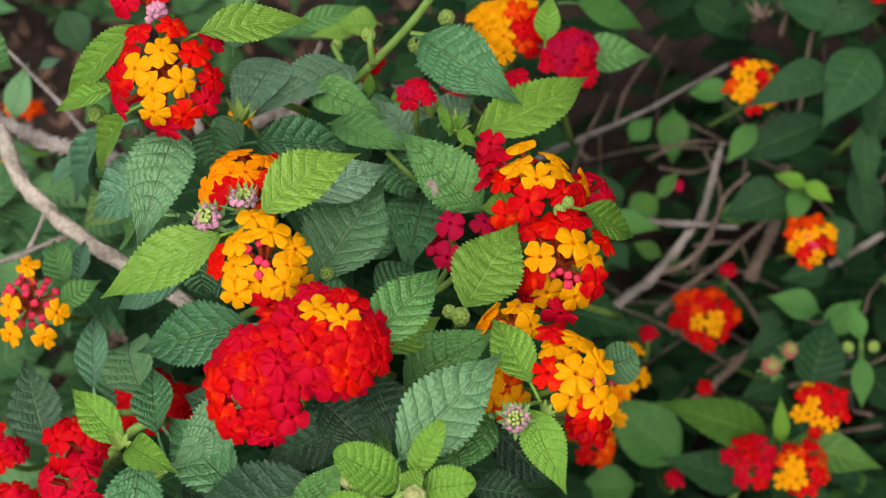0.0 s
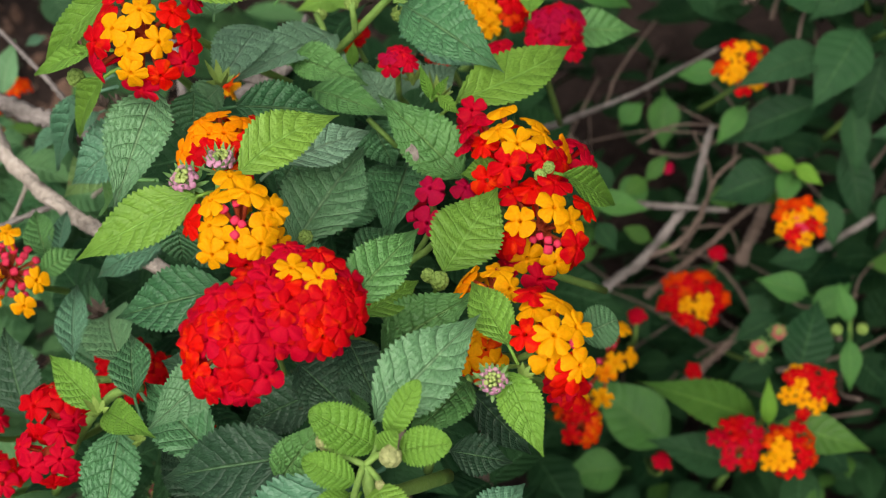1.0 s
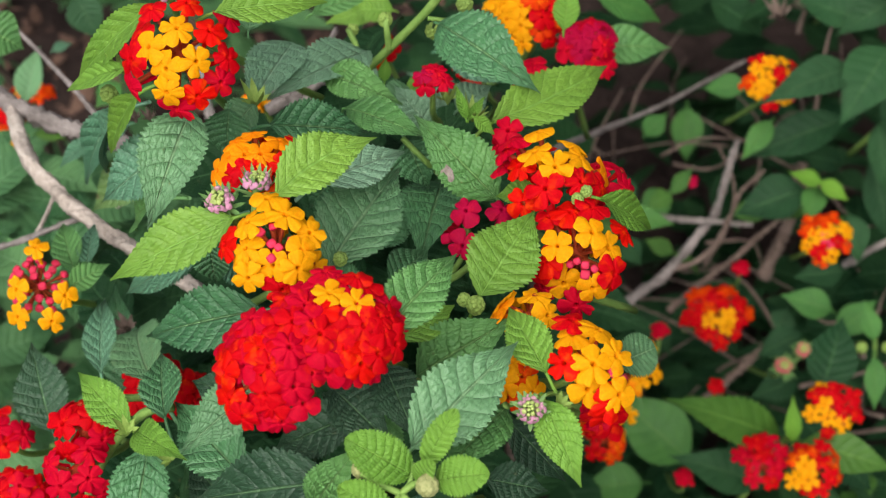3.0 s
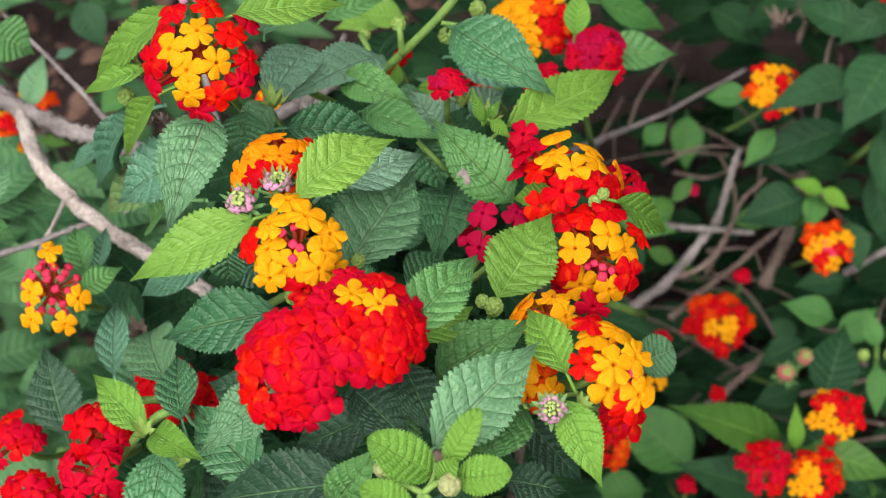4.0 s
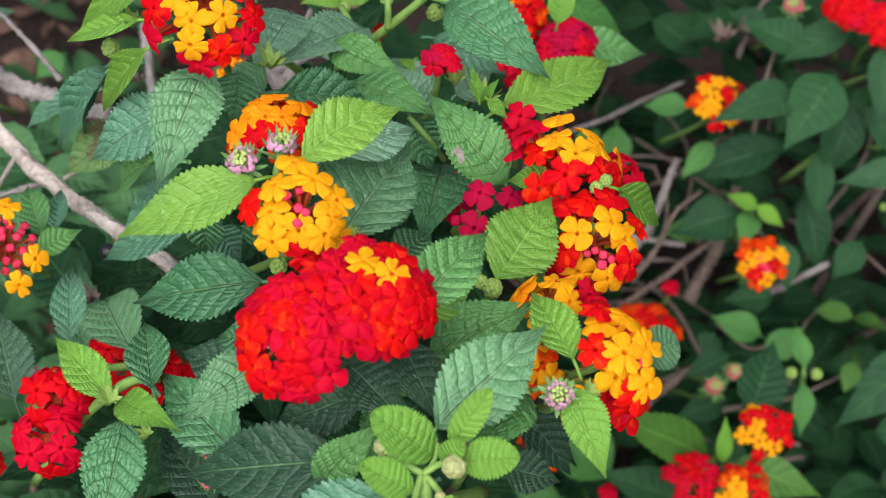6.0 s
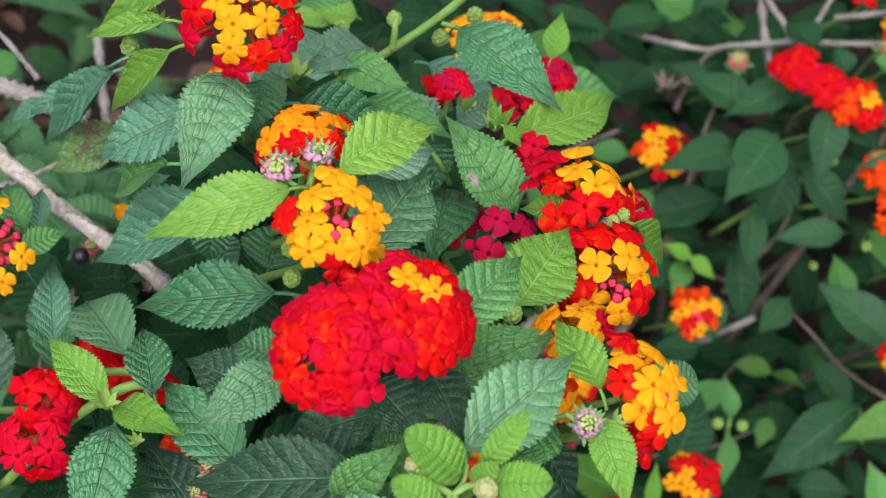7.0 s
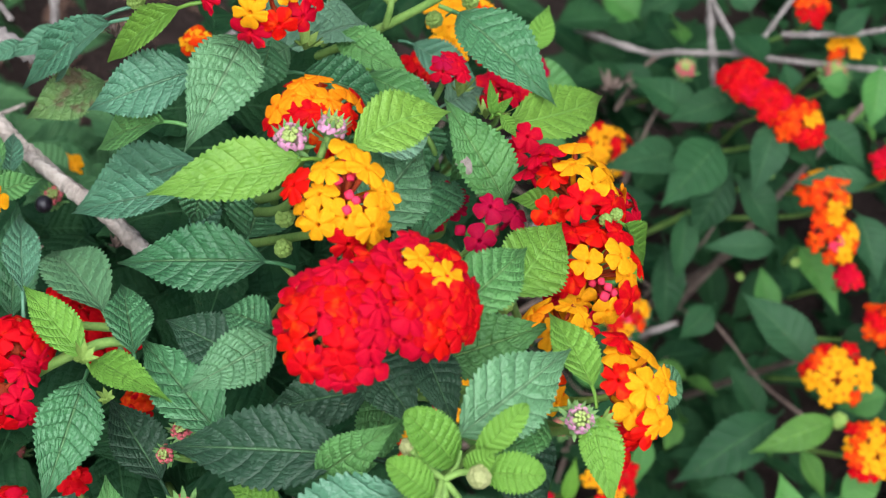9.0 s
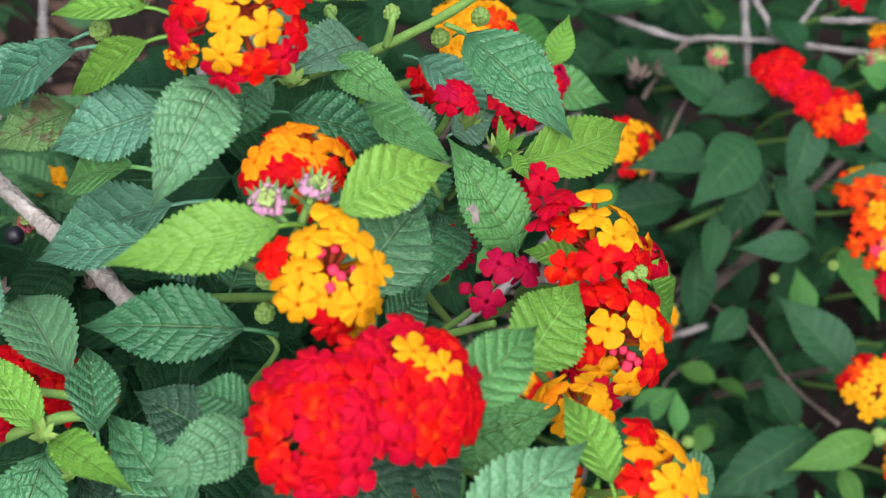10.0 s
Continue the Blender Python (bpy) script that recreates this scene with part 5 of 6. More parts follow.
head(rear_shrub, (0.2875, 0.5108, 0.1999), 0.0114, (-0.19, -0.33, 0.93), "o", mixed="r", cap=80, size=0.0045, far=True, dense=1.15, flat=0.65)
head(rear_shrub, (0.2825, 0.5799, 0.2345), 0.0103, (-0.29, -0.25, 0.92), "rc", cap=80, size=0.0045, far=True, dense=1.15, flat=0.65)
bud_head(rear_shrub, (0.1940, 0.6386, 0.2119), 0.0060, (-0.29, -0.25, 0.92), 1213, "q")
bud_head(rear_shrub, (0.2599, 0.6308, 0.2382), 0.0070, (-0.29, -0.25, 0.92), 1478, "q")
head(rear_shrub, (0.2711, 0.6575, 0.2342), 0.0085, (-0.29, -0.25, 0.92), "y", mixed="o", cap=80, size=0.0045, far=True, dense=1.15, flat=0.65)
head(rear_shrub, (0.2632, 0.6956, 0.2235), 0.0098, (-0.29, -0.25, 0.92), "ro", cap=80, size=0.0045, far=True, dense=1.15, flat=0.65)
head(front_shrub, (0.0324, 0.3869, 0.3990), 0.0062, (-0.21, -0.12, 0.97), "c", cap=80)
head(front_shrub, (-0.0138, 0.4194, 0.3793), 0.0035, (-0.30, -0.07, 0.95), "ro")
head(front_shrub, (0.0160, 0.4185, 0.3723), 0.0048, (-0.30, -0.07, 0.95), "ro")
head(front_shrub, (0.0275, 0.4624, 0.3582), 0.0069, (-0.30, 0.07, 0.95), "y", mixed="o")
head(front_shrub, (0.0103, 0.3186, 0.4173), 0.0058, (-0.20, -0.20, 0.96), "c", mixed="m", cap=70)
head(side_shrub, (-0.0657, 0.3034, 0.3518), 0.0066, (-0.20, -0.20, 0.96), "r")
bud_head(side_shrub, (-0.0476, 0.2484, 0.3962), 0.0035, (-0.47, -0.21, 0.86), 316, "q")
bud_head(side_shrub, (-0.0491, 0.2495, 0.3832), 0.0030, (-0.62, -0.44, 0.65), 288, "q")
bud_head(front_shrub, (-0.0465, 0.2175, 0.4085), 0.0055, (-0.28, -0.33, 0.90), 318, "q")
bud_head(side_shrub, (-0.0825, 0.3178, 0.2679), 0.0042, (-0.29, -0.21, 0.93), 22, "q")
star_calyx(side_shrub, (-0.0657, 0.2593, 0.3878), (-0.27, -0.41, 0.87), 0.0030)
head(side_shrub, (-0.0674, 0.2674, 0.3370), 0.0022, (-0.29, -0.21, 0.93), "r")
branch(((-0.1705, 0.4659, 0.3206), (-0.1504, 0.4413, 0.3390), (-0.1362, 0.4293, 0.3419), (-0.1148, 0.4172, 0.3447), (-0.0940, 0.4068, 0.3488)), 0.0033, 0.0025, TWIG)
branch(((-0.1433, 0.4341, 0.3395), (-0.1301, 0.3978, 0.3547), (-0.1183, 0.3833, 0.3529), (-0.1062, 0.3702, 0.3550), (-0.0953, 0.3622, 0.3534), (-0.0735, 0.3417, 0.3596), (-0.0556, 0.3203, 0.3676)), 0.0025, 0.0022, BARK)
branch(((-0.1656, 0.5088, 0.3173), (-0.1432, 0.4698, 0.3366), (-0.1271, 0.4462, 0.3429), (-0.1114, 0.4219, 0.3486)), 0.0006, 0.0009, TWIG)
branch(((-0.1512, 0.3864, 0.3194), (-0.1330, 0.3765, 0.3370), (-0.1199, 0.3768, 0.3437), (-0.1106, 0.3757, 0.3491)), 0.0010, 0.0008, TWIG)
branch(((-0.1340, 0.3879, 0.3205), (-0.1269, 0.3887, 0.3341), (-0.1209, 0.3886, 0.3469)), 0.0008, 0.0006, BARK)
branch(((0.0786, 0.5321, 0.0875), (0.0994, 0.5428, 0.0962), (0.1119, 0.5503, 0.1023), (0.1263, 0.5656, 0.1097), (0.1361, 0.5753, 0.1177), (0.1396, 0.5798, 0.1396), (0.1435, 0.5860, 0.1577)), 0.0025, 0.0014, TWIG)
branch(((0.0917, 0.5650, 0.1277), (0.1120, 0.5703, 0.1189), (0.1341, 0.5690, 0.1177), (0.1535, 0.5678, 0.1165)), 0.0016, 0.0011, TWIG)
branch(((0.0472, 0.4803, 0.2658), (0.0679, 0.5399, 0.2111), (0.0889, 0.5795, 0.1788), (0.1082, 0.6056, 0.1613), (0.1316, 0.6347, 0.1463), (0.1592, 0.6654, 0.1326)), 0.0013, 0.0007, TWIG)
branch(((0.1124, 0.5507, 0.1026), (0.1244, 0.5535, 0.1049), (0.1343, 0.5586, 0.1116), (0.1416, 0.5673, 0.1227), (0.1464, 0.5735, 0.1343), (0.1579, 0.5815, 0.1409)), 0.0014, 0.0008, DRYBARK)
branch(((0.1130, 0.5415, 0.0820), (0.1299, 0.5523, 0.0908), (0.1467, 0.5620, 0.0987), (0.1590, 0.5652, 0.1143), (0.1743, 0.5742, 0.1217)), 0.0017, 0.0011, DRYBARK)
branch(((0.1627, 0.5659, 0.0758), (0.1705, 0.5780, 0.0858), (0.1772, 0.5858, 0.1052), (0.1804, 0.5975, 0.1280)), 0.0031, 0.0023, DRYBARK)
branch(((0.1999, 0.5588, 0.0957), (0.2088, 0.5572, 0.1073), (0.2229, 0.5578, 0.1207)), 0.0020, 0.0014, TWIG)
branch(((0.1269, 0.4957, 0.0698), (0.1357, 0.5011, 0.0742), (0.1461, 0.5083, 0.0801), (0.1584, 0.5163, 0.0867)), 0.0022, 0.0016, DRYBARK)
branch(((0.1572, 0.7035, 0.1669), (0.1638, 0.6852, 0.1799), (0.1873, 0.6717, 0.1888), (0.1976, 0.6649, 0.1996), (0.2240, 0.6569, 0.2142), (0.2529, 0.6469, 0.2278), (0.2941, 0.6368, 0.2451)), 0.0015, 0.0012, TWIG)
branch(((0.2153, 0.7212, 0.2145), (0.2129, 0.6862, 0.2097), (0.2153, 0.6615, 0.2019), (0.2234, 0.6559, 0.1855)), 0.0020, 0.0015, TWIG)
branch(((0.2125, 0.6916, 0.2145), (0.2197, 0.6734, 0.2140), (0.2260, 0.6618, 0.2124), (0.2338, 0.6656, 0.2181), (0.2414, 0.6779, 0.2248), (0.2520, 0.6953, 0.2300)), 0.0014, 0.0011, TWIG)
branch(((0.2419, 0.6647, 0.2268), (0.2553, 0.6574, 0.2381), (0.2694, 0.6506, 0.2501), (0.2845, 0.6529, 0.2567)), 0.0014, 0.0011, TWIG)
branch(((0.1828, 0.6642, 0.1529), (0.1854, 0.6670, 0.1701), (0.1882, 0.6685, 0.1861), (0.1953, 0.6725, 0.1919)), 0.0012, 0.0012, DRYBARK)
branch(((0.2383, 0.5759, 0.1173), (0.2513, 0.5476, 0.1233), (0.2627, 0.5290, 0.1238), (0.2816, 0.5109, 0.1269)), 0.0006, 0.0009, DRYBARK)
branch(((0.1341, 0.5713, 0.0806), (0.1455, 0.5825, 0.1028), (0.1473, 0.5977, 0.1154), (0.1415, 0.6176, 0.1190)), 0.0009, 0.0006, DRYBARK)
branch(((0.1222, 0.6311, 0.0914), (0.1385, 0.6222, 0.0968), (0.1500, 0.6132, 0.1153), (0.1598, 0.6108, 0.1262)), 0.0009, 0.0006, DRYBARK)
stem(front_shrub, ((-0.0282, 0.3967, 0.3789), (-0.0187, 0.3819, 0.4056), (-0.0089, 0.3778, 0.4215), (0.0027, 0.3777, 0.4370), (0.0123, 0.3776, 0.4538)), 0.0012, 0.0011)
stem(front_shrub, ((-0.0226, 0.3998, 0.4075), (-0.0195, 0.3873, 0.4101), (-0.0227, 0.3937, 0.3894)), 0.0009, 0.0007)
stem(front_shrub, ((-0.0094, 0.3771, 0.4210), (-0.0099, 0.3779, 0.4282), (-0.0103, 0.3810, 0.4308)), 0.0010, 0.0008)
stem(front_shrub, ((0.0019, 0.3752, 0.4350), (0.0075, 0.3746, 0.4344)), 0.0006, 0.0006)
stem(front_shrub, ((-0.0023, 0.2039, 0.4593), (-0.0010, 0.1995, 0.4540), (0.0010, 0.2060, 0.4440), (0.0148, 0.2296, 0.4143)), 0.0013, 0.0017)
stem(front_shrub, ((0.0137, 0.2825, 0.4397), (0.0102, 0.2866, 0.4302), (0.0044, 0.2895, 0.4196), (-0.0023, 0.3045, 0.3801)), 0.0008, 0.0010)
stem(front_shrub, ((0.0123, 0.2900, 0.4460), (0.0116, 0.2910, 0.4338), (0.0073, 0.2918, 0.4214)), 0.0006, 0.0007)
stem(front_shrub, ((-0.0333, 0.2776, 0.4282), (-0.0300, 0.2746, 0.4265), (-0.0307, 0.2810, 0.4044), (-0.0314, 0.2967, 0.3631)), 0.0005, 0.0007)
stem(side_shrub, ((-0.0622, 0.2610, 0.4094), (-0.0709, 0.2624, 0.4042), (-0.0845, 0.2689, 0.3772), (-0.1005, 0.2783, 0.3331)), 0.0011, 0.0013)
stem(side_shrub, ((-0.0659, 0.2692, 0.4033), (-0.0750, 0.2743, 0.3946), (-0.0787, 0.2743, 0.3947)), 0.0010, 0.0009)
stem(front_shrub, ((0.0205, 0.2303, 0.4535), (0.0262, 0.2317, 0.4545), (0.0329, 0.2359, 0.4502), (0.0393, 0.2442, 0.4337)), 0.0005, 0.0005)
stem(front_shrub, ((0.0204, 0.2282, 0.4569), (0.0149, 0.2289, 0.4471), (0.0100, 0.2384, 0.4031)), 0.0009, 0.0011)
stem(front_shrub, ((-0.0045, 0.3267, 0.4376), (0.0014, 0.3221, 0.4338), (0.0059, 0.3254, 0.4234)), 0.0007, 0.0007)
stem(rear_shrub, ((0.1986, 0.4910, 0.1303), (0.1986, 0.4850, 0.1253), (0.2043, 0.4885, 0.0891)), 0.0010, 0.0010)
stem(rear_shrub, ((0.1536, 0.4330, 0.1345), (0.1517, 0.4366, 0.1245), (0.1431, 0.4578, 0.0382)), 0.0015, 0.0015)
stem(rear_shrub, ((0.2406, 0.5916, 0.2015), (0.2326, 0.5942, 0.1876), (0.2076, 0.6147, 0.1155)), 0.0014, 0.0014)
green_bud(front_shrub, (-0.0104, 0.3808, 0.4293), 0.0023)
green_bud(front_shrub, (-0.0215, 0.4020, 0.4054), 0.0019)
green_bud(front_shrub, (-0.0792, 0.3274, 0.4544), 0.0025)
green_bud(front_shrub, (-0.0182, 0.2757, 0.4499), 0.0019)
green_bud(front_shrub, (0.0113, 0.2620, 0.4512), 0.0018)
green_bud(front_shrub, (0.0140, 0.2603, 0.4512), 0.0024)
green_bud(front_shrub, (-0.0360, 0.2815, 0.4406), 0.0025)
green_bud(front_shrub, (-0.0349, 0.2761, 0.4360), 0.0023)
green_bud(front_shrub, (0.0034, 0.3798, 0.4258), 0.0026)
green_bud(front_shrub, (0.0124, 0.3857, 0.4306), 0.0026)
green_bud(front_shrub, (0.0391, 0.2906, 0.4540), 0.0017)
green_bud(front_shrub, (0.0412, 0.2914, 0.4559), 0.0016)
green_bud(rear_shrub, (0.1911, 0.4818, 0.1319), 0.0028)
green_bud(rear_shrub, (0.2028, 0.4819, 0.1318), 0.0028)
green_bud(rear_shrub, (0.2687, 0.4698, 0.1785), 0.0040)
green_bud(rear_shrub, (0.2521, 0.5490, 0.1899), 0.0026)
green_bud(rear_shrub, (0.2402, 0.5630, 0.1575), 0.0022)
star_calyx(front_shrub, (-0.0394, 0.3131, 0.4656), (0.01, -0.05, 1.00), 0.0050)
star_calyx(front_shrub, (-0.0731, 0.3225, 0.4672), (-0.21, 0.01, 0.98), 0.0042)
star_calyx(front_shrub, (0.0141, 0.3273, 0.4444), (0.20, 0.09, 0.97), 0.0050)
star_calyx(front_shrub, (0.0075, 0.3412, 0.4366), (0.01, 0.31, 0.95), 0.0046)
star_calyx(side_shrub, (-0.0737, 0.2563, 0.4056), (0.01, -0.19, 0.98), 0.0043)
star_calyx(front_shrub, (0.0318, 0.2242, 0.4626), (0.21, -0.27, 0.94), 0.0032)
star_calyx(front_shrub, (0.0143, 0.3334, 0.4381), (-0.29, 0.29, 0.91), 0.0038)
lone_floret(front_shrub, (0.0120, 0.2924, 0.4479), (-0.18, -0.38, 0.91), "m")
lone_floret(front_shrub, (0.0211, 0.2990, 0.4403), (0.20, -0.05, 0.98), "m")
lone_floret(front_shrub, (0.0110, 0.2857, 0.4424), (-0.19, -0.70, 0.69), "m")
lone_floret(front_shrub, (0.0071, 0.2902, 0.4397), (-0.36, -0.44, 0.82), "P")
head(front_shrub, (-0.0555, 0.4138, 0.3653), 0.0024, (-0.30, -0.06, 0.95), "oy")
head(side_shrub, (-0.0845, 0.4400, 0.2682), 0.0045, (-0.30, -0.06, 0.95), "y", cap=80, size=0.0045, far=True, dense=1.15, flat=0.65)
head(far_shrub, (-0.0541, 0.4908, 0.2231), 0.0044, (-0.30, -0.07, 0.95), "y", cap=80, size=0.0045, far=True, dense=1.15, flat=0.65)
branch(((-0.0499, 0.4210, 0.3473), (-0.0414, 0.4213, 0.3605), (-0.0384, 0.4320, 0.3564), (-0.0320, 0.4584, 0.3523)), 0.0011, 0.0008, TWIG)
branch(((-0.0441, 0.4302, 0.3419), (-0.0365, 0.4276, 0.3527), (-0.0321, 0.4478, 0.3434)), 0.0010, 0.0006, TWIG)
branch(((-0.1055, 0.5820, 0.2255), (-0.1015, 0.5619, 0.2223), (-0.0978, 0.5438, 0.2209), (-0.0940, 0.5333, 0.2125)), 0.0017, 0.0017, TWIG)
branch(((-0.1179, 0.4438, 0.2763), (-0.1069, 0.4327, 0.2972), (-0.1028, 0.4342, 0.2999)), 0.0008, 0.0006, BARK)
star_calyx(side_shrub, (-0.0905, 0.3316, 0.3489), (-0.29, -0.21, 0.93), 0.0054, DRYBARK)
star_calyx(side_shrub, (-0.0681, 0.3329, 0.3570), (-0.09, -0.00, 1.00), 0.0032, DRYBARK)
star_calyx(front_shrub, (-0.0812, 0.3555, 0.4151), (-0.29, 0.29, 0.91), 0.0033, DRYBARK)
star_calyx(front_shrub, (-0.0768, 0.3551, 0.4160), (-0.29, 0.29, 0.91), 0.0030, DRYBARK)
bud_head(side_shrub, (-0.0874, 0.3782, 0.3201), 0.0042, (-0.29, -0.21, 0.93), 95, "q")
leaf(side_shrub, (-0.0447, 0.3962, 0.3108), (-0.0654, 0.4043, 0.2842), 0.0113, "M")
leaf(side_shrub, (-0.0696, 0.4064, 0.2848), (-0.0742, 0.3998, 0.2774), 0.0050, "L")
leaf(side_shrub, (-0.0922, 0.3177, 0.3358), (-0.0974, 0.3497, 0.3494), 0.0135, "G")
leaf(side_shrub, (-0.1037, 0.3314, 0.3725), (-0.0954, 0.3407, 0.3696), 0.0068, "M")
leaf(front_shrub, (-0.0136, 0.4335, 0.3574), (-0.0346, 0.4350, 0.3588), 0.0095, "P")
leaf(front_shrub, (-0.0162, 0.4645, 0.3572), (-0.0360, 0.4607, 0.3542), 0.0099, "N")
leaf(front_shrub, (0.0006, 0.4036, 0.3844), (-0.0069, 0.3964, 0.3785), 0.0061, "L")
leaf(front_shrub, (0.0092, 0.4079, 0.3749), (-0.0047, 0.4076, 0.3618), 0.0110, "P")
# two brown star calyces that stand in for a curled dry leaf
star_calyx(rear_shrub, (0.1681, 0.6463, 0.1813), (-0.34, 0.01, 0.94), 0.0090, DRYBARK)
star_calyx(rear_shrub, (0.1771, 0.6573, 0.1777), (0.40, -0.30, 0.87), 0.0068, DRYBARK)
leaf(front_shrub, (-0.0057, 0.2019, 0.4550), (-0.0376, 0.1949, 0.4278), 0.0201, "T")
leaf(front_shrub, (0.0003, 0.1982, 0.4604), (0.0056, 0.1851, 0.4612), 0.0090, "N", peak=0.5)
leaf(front_shrub, (-0.0040, 0.1981, 0.4562), (-0.0094, 0.1864, 0.4507), 0.0079, "L", peak=0.5)
leaf(front_shrub, (-0.0059, 0.1996, 0.4556), (-0.0137, 0.1962, 0.4543), 0.0046, "L", peak=0.5)
leaf(front_shrub, (-0.0276, 0.2149, 0.4226), (-0.0392, 0.2210, 0.4178), 0.0076, "L")
leaf(front_shrub, (0.0158, 0.2197, 0.4404), (0.0301, 0.2187, 0.4369), 0.0091, "D")
leaf(front_shrub, (0.0221, 0.2111, 0.4205), (0.0329, 0.2204, 0.4253), 0.0106, "T")
leaf(side_shrub, (-0.0718, 0.2377, 0.3537), (-0.0672, 0.2530, 0.3551), 0.0127, "T")
green_bud(side_shrub, (-0.0481, 0.2316, 0.3789), 0.0027)
head(side_shrub, (-0.0554, 0.2821, 0.3548), 0.0027, (-0.20, -0.21, 0.96), "rro")
head(side_shrub, (-0.0265, 0.2457, 0.3577), 0.0031, (-0.29, -0.21, 0.93), "rro")
head(side_shrub, (-0.0815, 0.2620, 0.3253), 0.0056, (-0.28, -0.33, 0.90), "ccr")
green_bud(front_shrub, (-0.0107, 0.2079, 0.4631), 0.0021, (-0.29, -0.21, 0.93), CREAM)
green_bud(front_shrub, (0.0033, 0.2025, 0.4652), 0.0026, (-0.29, -0.21, 0.93), CREAM)
green_bud(front_shrub, (-0.0051, 0.1911, 0.4620), 0.0025, (-0.29, -0.21, 0.93), CREAM)
green_bud(front_shrub, (0.0009, 0.1984, 0.4608), 0.0011, (-0.29, -0.21, 0.93), CREAM)
stem(front_shrub, ((-0.0024, 0.2042, 0.4595), (-0.0070, 0.2052, 0.4618), (-0.0106, 0.2062, 0.4644)), 0.0007, 0.0006)
stem(front_shrub, ((-0.0024, 0.2042, 0.4595), (0.0006, 0.2048, 0.4624), (0.0032, 0.2027, 0.4654)), 0.0007, 0.0007)
stem(front_shrub, ((-0.0027, 0.2042, 0.4594), (-0.0041, 0.1980, 0.4603), (-0.0050, 0.1922, 0.4616)), 0.0007, 0.0007)
stem(front_shrub, ((-0.0020, 0.2039, 0.4594), (0.0002, 0.2008, 0.4600), (0.0011, 0.1985, 0.4609)), 0.0007, 0.0006)
stem(front_shrub, ((-0.0021, 0.2045, 0.4585), (-0.0002, 0.2068, 0.4612), (0.0003, 0.2098, 0.4627)), 0.0006, 0.0003)
stem(front_shrub, ((-0.0397, 0.2209, 0.3897), (-0.0423, 0.2178, 0.4000), (-0.0455, 0.2178, 0.4060)), 0.0009, 0.0008)

# small leaves round the upper stem
leaf(front_shrub, (0.0091, 0.4207, 0.3523), (-0.0068, 0.4293, 0.3609), 0.0128, "P")
leaf(front_shrub, (-0.0150, 0.4162, 0.3763), (-0.0315, 0.4149, 0.3760), 0.0048, "M")
leaf(front_shrub, (-0.0117, 0.4577, 0.3620), (-0.0266, 0.4579, 0.3628), 0.0102, "N")
leaf(front_shrub, (-0.0118, 0.3844, 0.4009), (-0.0113, 0.3892, 0.4058), 0.0035, "L")
leaf(front_shrub, (0.0123, 0.3224, 0.4493), (0.0099, 0.3283, 0.4551), 0.0024, "L")
leaf(front_shrub, (0.0144, 0.3226, 0.4496), (0.0196, 0.3193, 0.4467), 0.0033, "L")
leaf(front_shrub, (0.0130, 0.3243, 0.4470), (0.0171, 0.3284, 0.4512), 0.0021, "L")
# more leaves behind the bare branch
leaf(far_shrub, (-0.1644, 0.6129, 0.2296), (-0.1537, 0.5999, 0.2125), 0.0159, "T", far=True)
leaf(far_shrub, (-0.1785, 0.5487, 0.2258), (-0.1723, 0.5668, 0.2424), 0.0121, "S")
leaf(far_shrub, (-0.1662, 0.5661, 0.2397), (-0.1581, 0.5697, 0.2411), 0.0044, "T")
leaf(far_shrub, (-0.1343, 0.5461, 0.2395), (-0.1453, 0.5374, 0.2337), 0.0107, "M", far=True)
leaf(far_shrub, (-0.1744, 0.5394, 0.2155), (-0.1612, 0.5399, 0.2121), 0.0049, "N", far=True)
leaf(side_shrub, (-0.1053, 0.3865, 0.3745), (-0.1144, 0.3793, 0.3702), 0.0051, "T")
leaf(far_shrub, (-0.1821, 0.5270, 0.2063), (-0.1771, 0.5089, 0.1887), 0.0121, "T", far=True)
leaf(side_shrub, (-0.1405, 0.3669, 0.3671), (-0.1321, 0.3792, 0.3755), 0.0086, "S")
leaf(side_shrub, (-0.1402, 0.3628, 0.3633), (-0.1312, 0.3610, 0.3589), 0.0070, "M")
leaf(side_shrub, (-0.0963, 0.4023, 0.3644), (-0.1084, 0.3963, 0.3586), 0.0049, "T")
leaf(far_shrub, (-0.0911, 0.5295, 0.1674), (-0.0972, 0.5408, 0.1779), 0.0102, "N", far=True)
leaf(far_shrub, (-0.0783, 0.5537, 0.1627), (-0.0912, 0.5485, 0.1577), 0.0121, "D", far=True)
head(far_shrub, (-0.1965, 0.5601, 0.1998), 0.0105, (0.1, -0.2, 0.97), "yo", mixed="r", cap=80, size=0.0047, far=True, dense=1.2, flat=0.65)

# ---- brushwood, odd bits ----
rb = random.Random(21)
bv, bf = [], []
for _ in range(45):
    x, h, d = rb.uniform(0.07, 0.24), rb.uniform(-0.10, 0.07), rb.uniform(0.88, 1.08)
    p = Vector((x, d * 0.6428 + h * 0.7660, 0.78 - d * 0.7660 + h * 0.6428))
    q = p + Vector((rb.uniform(-1, 1), rb.uniform(-0.4, 1), rb.uniform(-0.6, 0.8))).normalized() * rb.uniform(0.03, 0.10)
    me = tube_mesh("twig", (p, p.lerp(q, 0.5) + Vector((rb.uniform(-1, 1), rb.uniform(-1, 1), rb.uniform(-1, 1))) * 0.008, q), rb.uniform(0.0006, 0.0015), 0.0004, DRYBARK, 5, 3)
    k = len(bv)
    bv += [v.co.copy() for v in me.vertices]
    bf += [tuple(k + i for i in f.vertices) for f in me.polygons]
    bpy.data.meshes.remove(me)
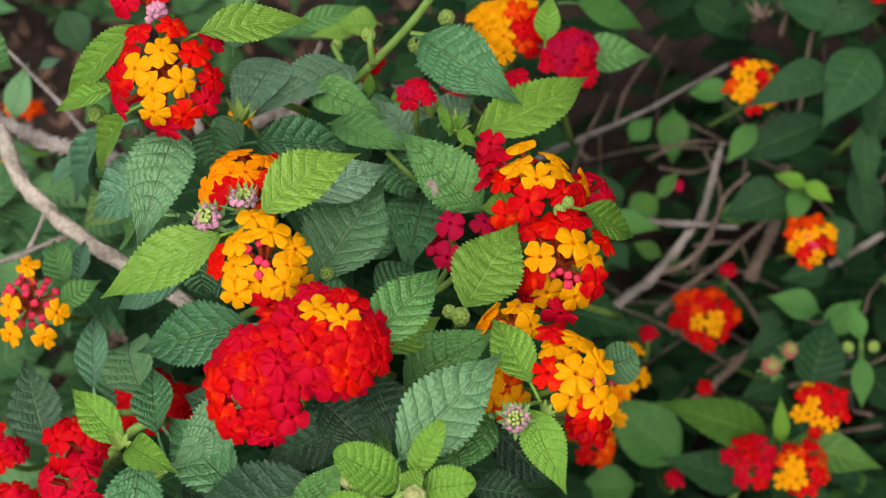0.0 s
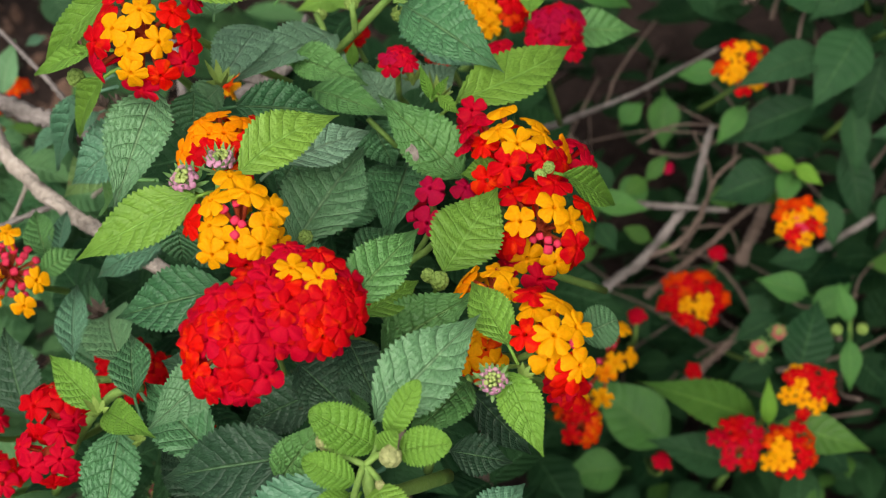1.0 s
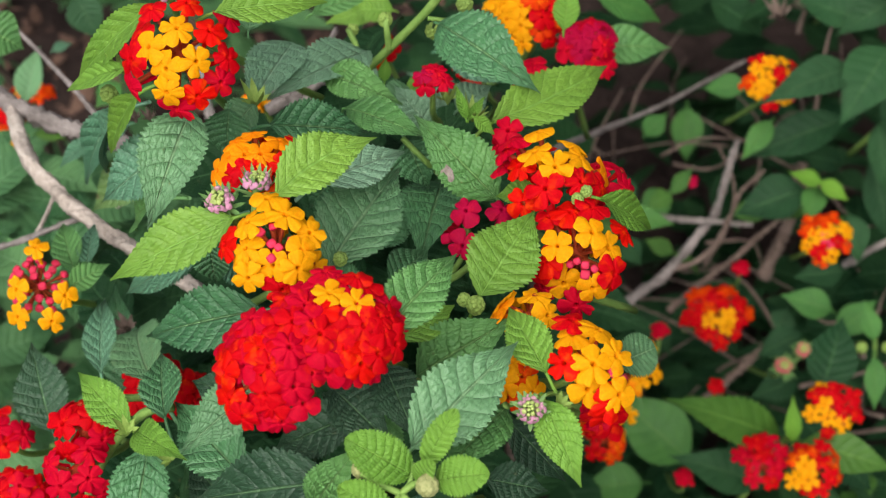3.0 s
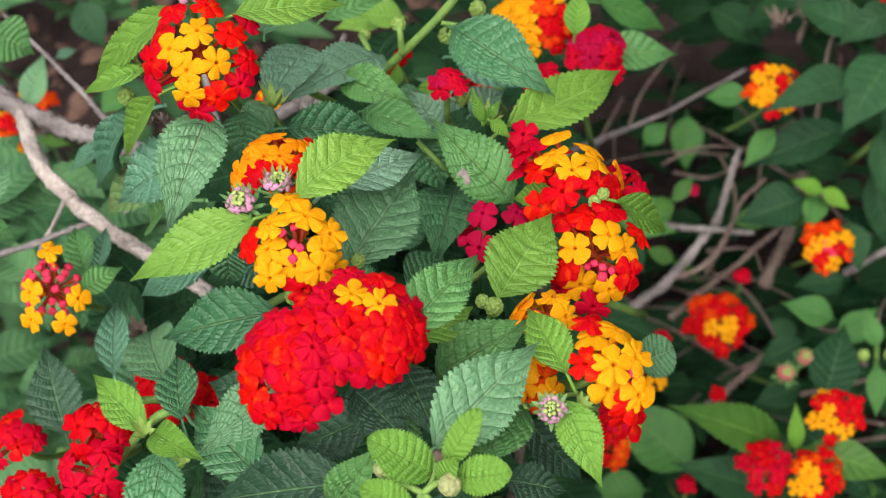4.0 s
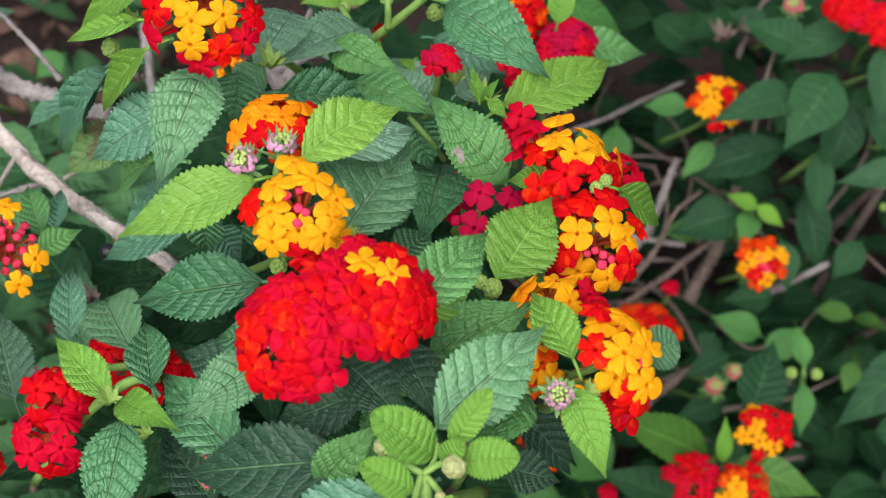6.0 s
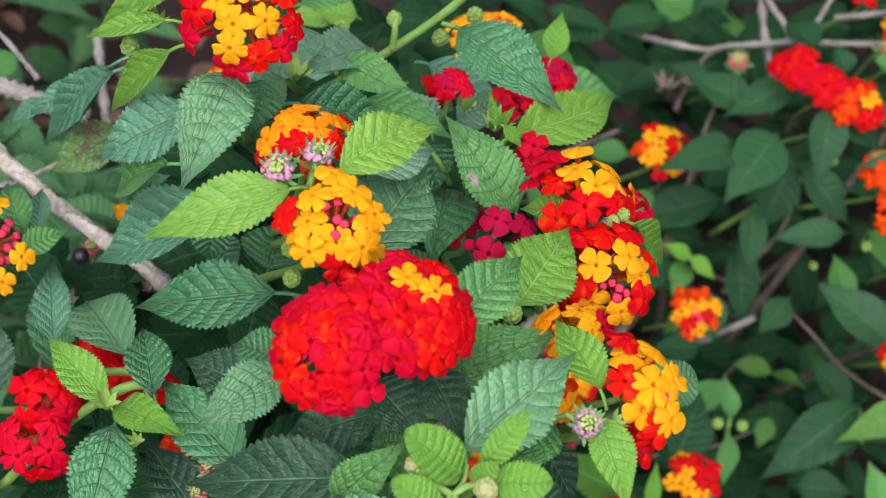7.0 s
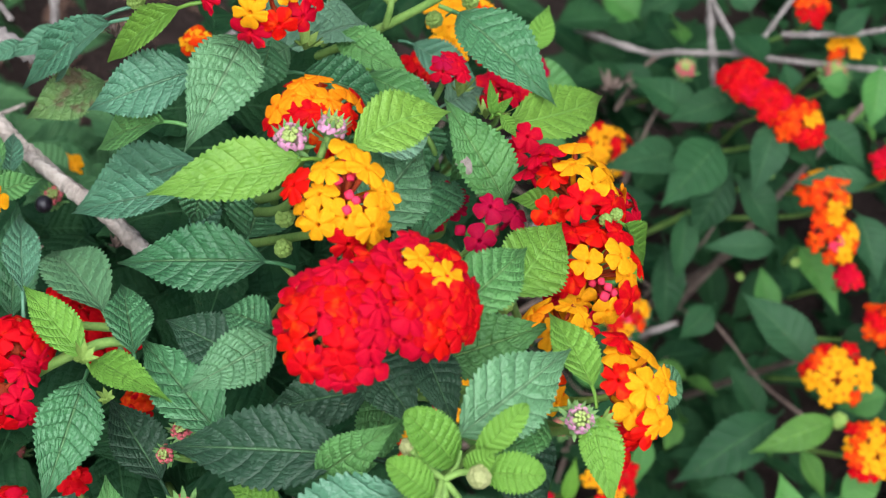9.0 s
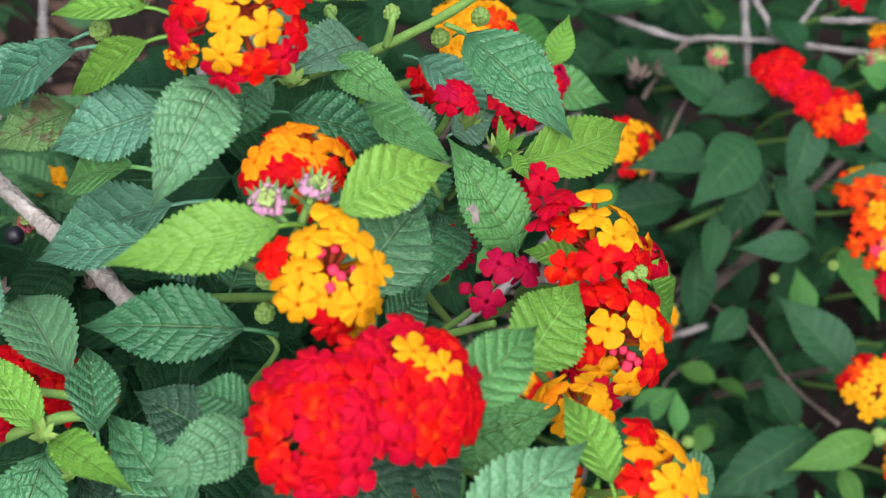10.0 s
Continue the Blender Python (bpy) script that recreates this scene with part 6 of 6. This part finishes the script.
tagged(new("brushwood", mesh_of("brushwood", bv, bf, DRYBARK)), "tangle of thin dry brown twigs below the shrubs", "brushwood", kind="stuff")


def scar(plant, c, d, r):
    vs = [(r * (1 + 0.25 * math.sin(k * 2.1)) * math.cos(k * 0.628) * q * 0.8, r * (1 + 0.25 * math.cos(k * 1.7)) * math.sin(k * 0.628) * q, (1 - q) * r * 0.35) for q in (1.0, 0.6) for k in range(10)]
    fs = [(k, (k + 1) % 10, 10 + (k + 1) % 10, 10 + k) for k in range(10)] + [tuple(range(10, 20))]
    part("scar", mesh_of("scar", vs, fs, SCAR), plant, place_on(c, d, 0, 1.0), "grey dried patch on a leaf")


scar(front_shrub, (0.0070, 0.3090, 0.4432), (0.0, -0.5, 0.87), 0.0024)
bm = bmesh.new()
bmesh.ops.create_uvsphere(bm, u_segments=16, v_segments=10, radius=0.0027)
part("berry", mesh_of("berry", [v.co.copy() for v in bm.verts], [tuple(v.index for v in f.verts) for f in bm.faces], DARKFRUIT), side_shrub, Matrix.Translation((-0.0899, 0.3617, 0.3350)), "glossy black ripe berry")
bm.free()


# ---- tall shrubs, mostly out of view, added to block skylight ----
def blocker_shrub(x, y, r, h, seed):
    base = thing("blocker_shrub", (x, y, GROUND), "tall dense dark green shrub, mostly out of view, added to block the sky", "shrub", "tall shrubs behind")
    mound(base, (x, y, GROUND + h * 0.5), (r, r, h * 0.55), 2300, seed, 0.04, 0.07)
    for k in range(4):
        a = k * 1.6 + seed
        q = Vector((x + 0.08 * math.cos(a), y + 0.08 * math.sin(a), GROUND - 0.01))
        top = Vector((x + r * 0.6 * math.cos(a), y + r * 0.6 * math.sin(a), GROUND + h * 0.8))
        part("stem", tube_mesh("stem", (q, q.lerp(top, 0.5) + Vector((0, 0, 0.08)), top), 0.011, 0.003, DRYBARK, 9, 8, 0.1, k), base)


blocker_shrub(-0.10, 1.52, 0.40, 1.3, 3)
blocker_shrub(0.50, 1.42, 0.42, 1.6, 4)
blocker_shrub(0.98, 1.02, 0.42, 1.6, 5)
blocker_shrub(1.08, 0.38, 0.42, 1.4, 6)
mound(front_shrub, (0.0, 0.36, 0.08), (0.27, 0.26, 0.34), 1300, 41)
mound(side_shrub, (-0.30, 0.42, 0.0), (0.26, 0.26, 0.26), 900, 42, material=LEAF_LIT)
mound(rear_shrub, (0.36, 0.66, -0.08), (0.34, 0.34, 0.24), 1300, 43)
mound(far_shrub, (-0.38, 0.85, -0.05), (0.30, 0.28, 0.22), 800, 44, material=LEAF_LIT)

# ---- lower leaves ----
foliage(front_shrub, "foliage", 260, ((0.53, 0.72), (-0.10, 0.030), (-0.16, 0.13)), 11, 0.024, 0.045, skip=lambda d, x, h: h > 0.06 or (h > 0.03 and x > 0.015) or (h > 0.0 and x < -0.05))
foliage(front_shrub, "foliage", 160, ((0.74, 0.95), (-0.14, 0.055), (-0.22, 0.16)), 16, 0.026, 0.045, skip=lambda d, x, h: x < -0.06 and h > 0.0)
foliage(side_shrub, "foliage", 110, ((0.66, 0.84), (-0.20, -0.06), (-0.01, 0.10)), 12, 0.022, 0.04, skip=lambda d, x, h: h > 0.03, material=LEAF_LIT)
foliage(side_shrub, "foliage", 70, ((0.72, 0.94), (-0.22, -0.05), (-0.22, 0.0)), 17, 0.022, 0.04, skip=lambda d, x, h: x < -0.07 and h > -0.05, material=LEAF_LIT)
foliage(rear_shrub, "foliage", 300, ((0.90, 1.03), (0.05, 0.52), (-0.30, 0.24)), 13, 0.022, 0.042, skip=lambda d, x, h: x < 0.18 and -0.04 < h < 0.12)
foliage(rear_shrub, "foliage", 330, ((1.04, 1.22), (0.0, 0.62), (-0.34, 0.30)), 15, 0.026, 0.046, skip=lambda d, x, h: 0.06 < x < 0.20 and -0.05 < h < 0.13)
# dark-coloured leaves added to stand for deep shade in the right-hand hollow
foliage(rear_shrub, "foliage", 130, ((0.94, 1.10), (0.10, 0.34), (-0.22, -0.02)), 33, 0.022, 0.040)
foliage(rear_shrub, "foliage", 50, ((0.86, 0.98), (0.07, 0.50), (-0.26, 0.20)), 31, 0.011, 0.022, skip=lambda d, x, h: x < 0.20 and h > 0.04, material=LEAF_SPRIG)
foliage(far_shrub, "foliage", 110, ((0.86, 1.0), (-0.42, -0.10), (-0.10, 0.20)), 14, 0.026, 0.045, skip=lambda d, x, h: x > -0.22 and h > 0.03, material=LEAF_LIT)
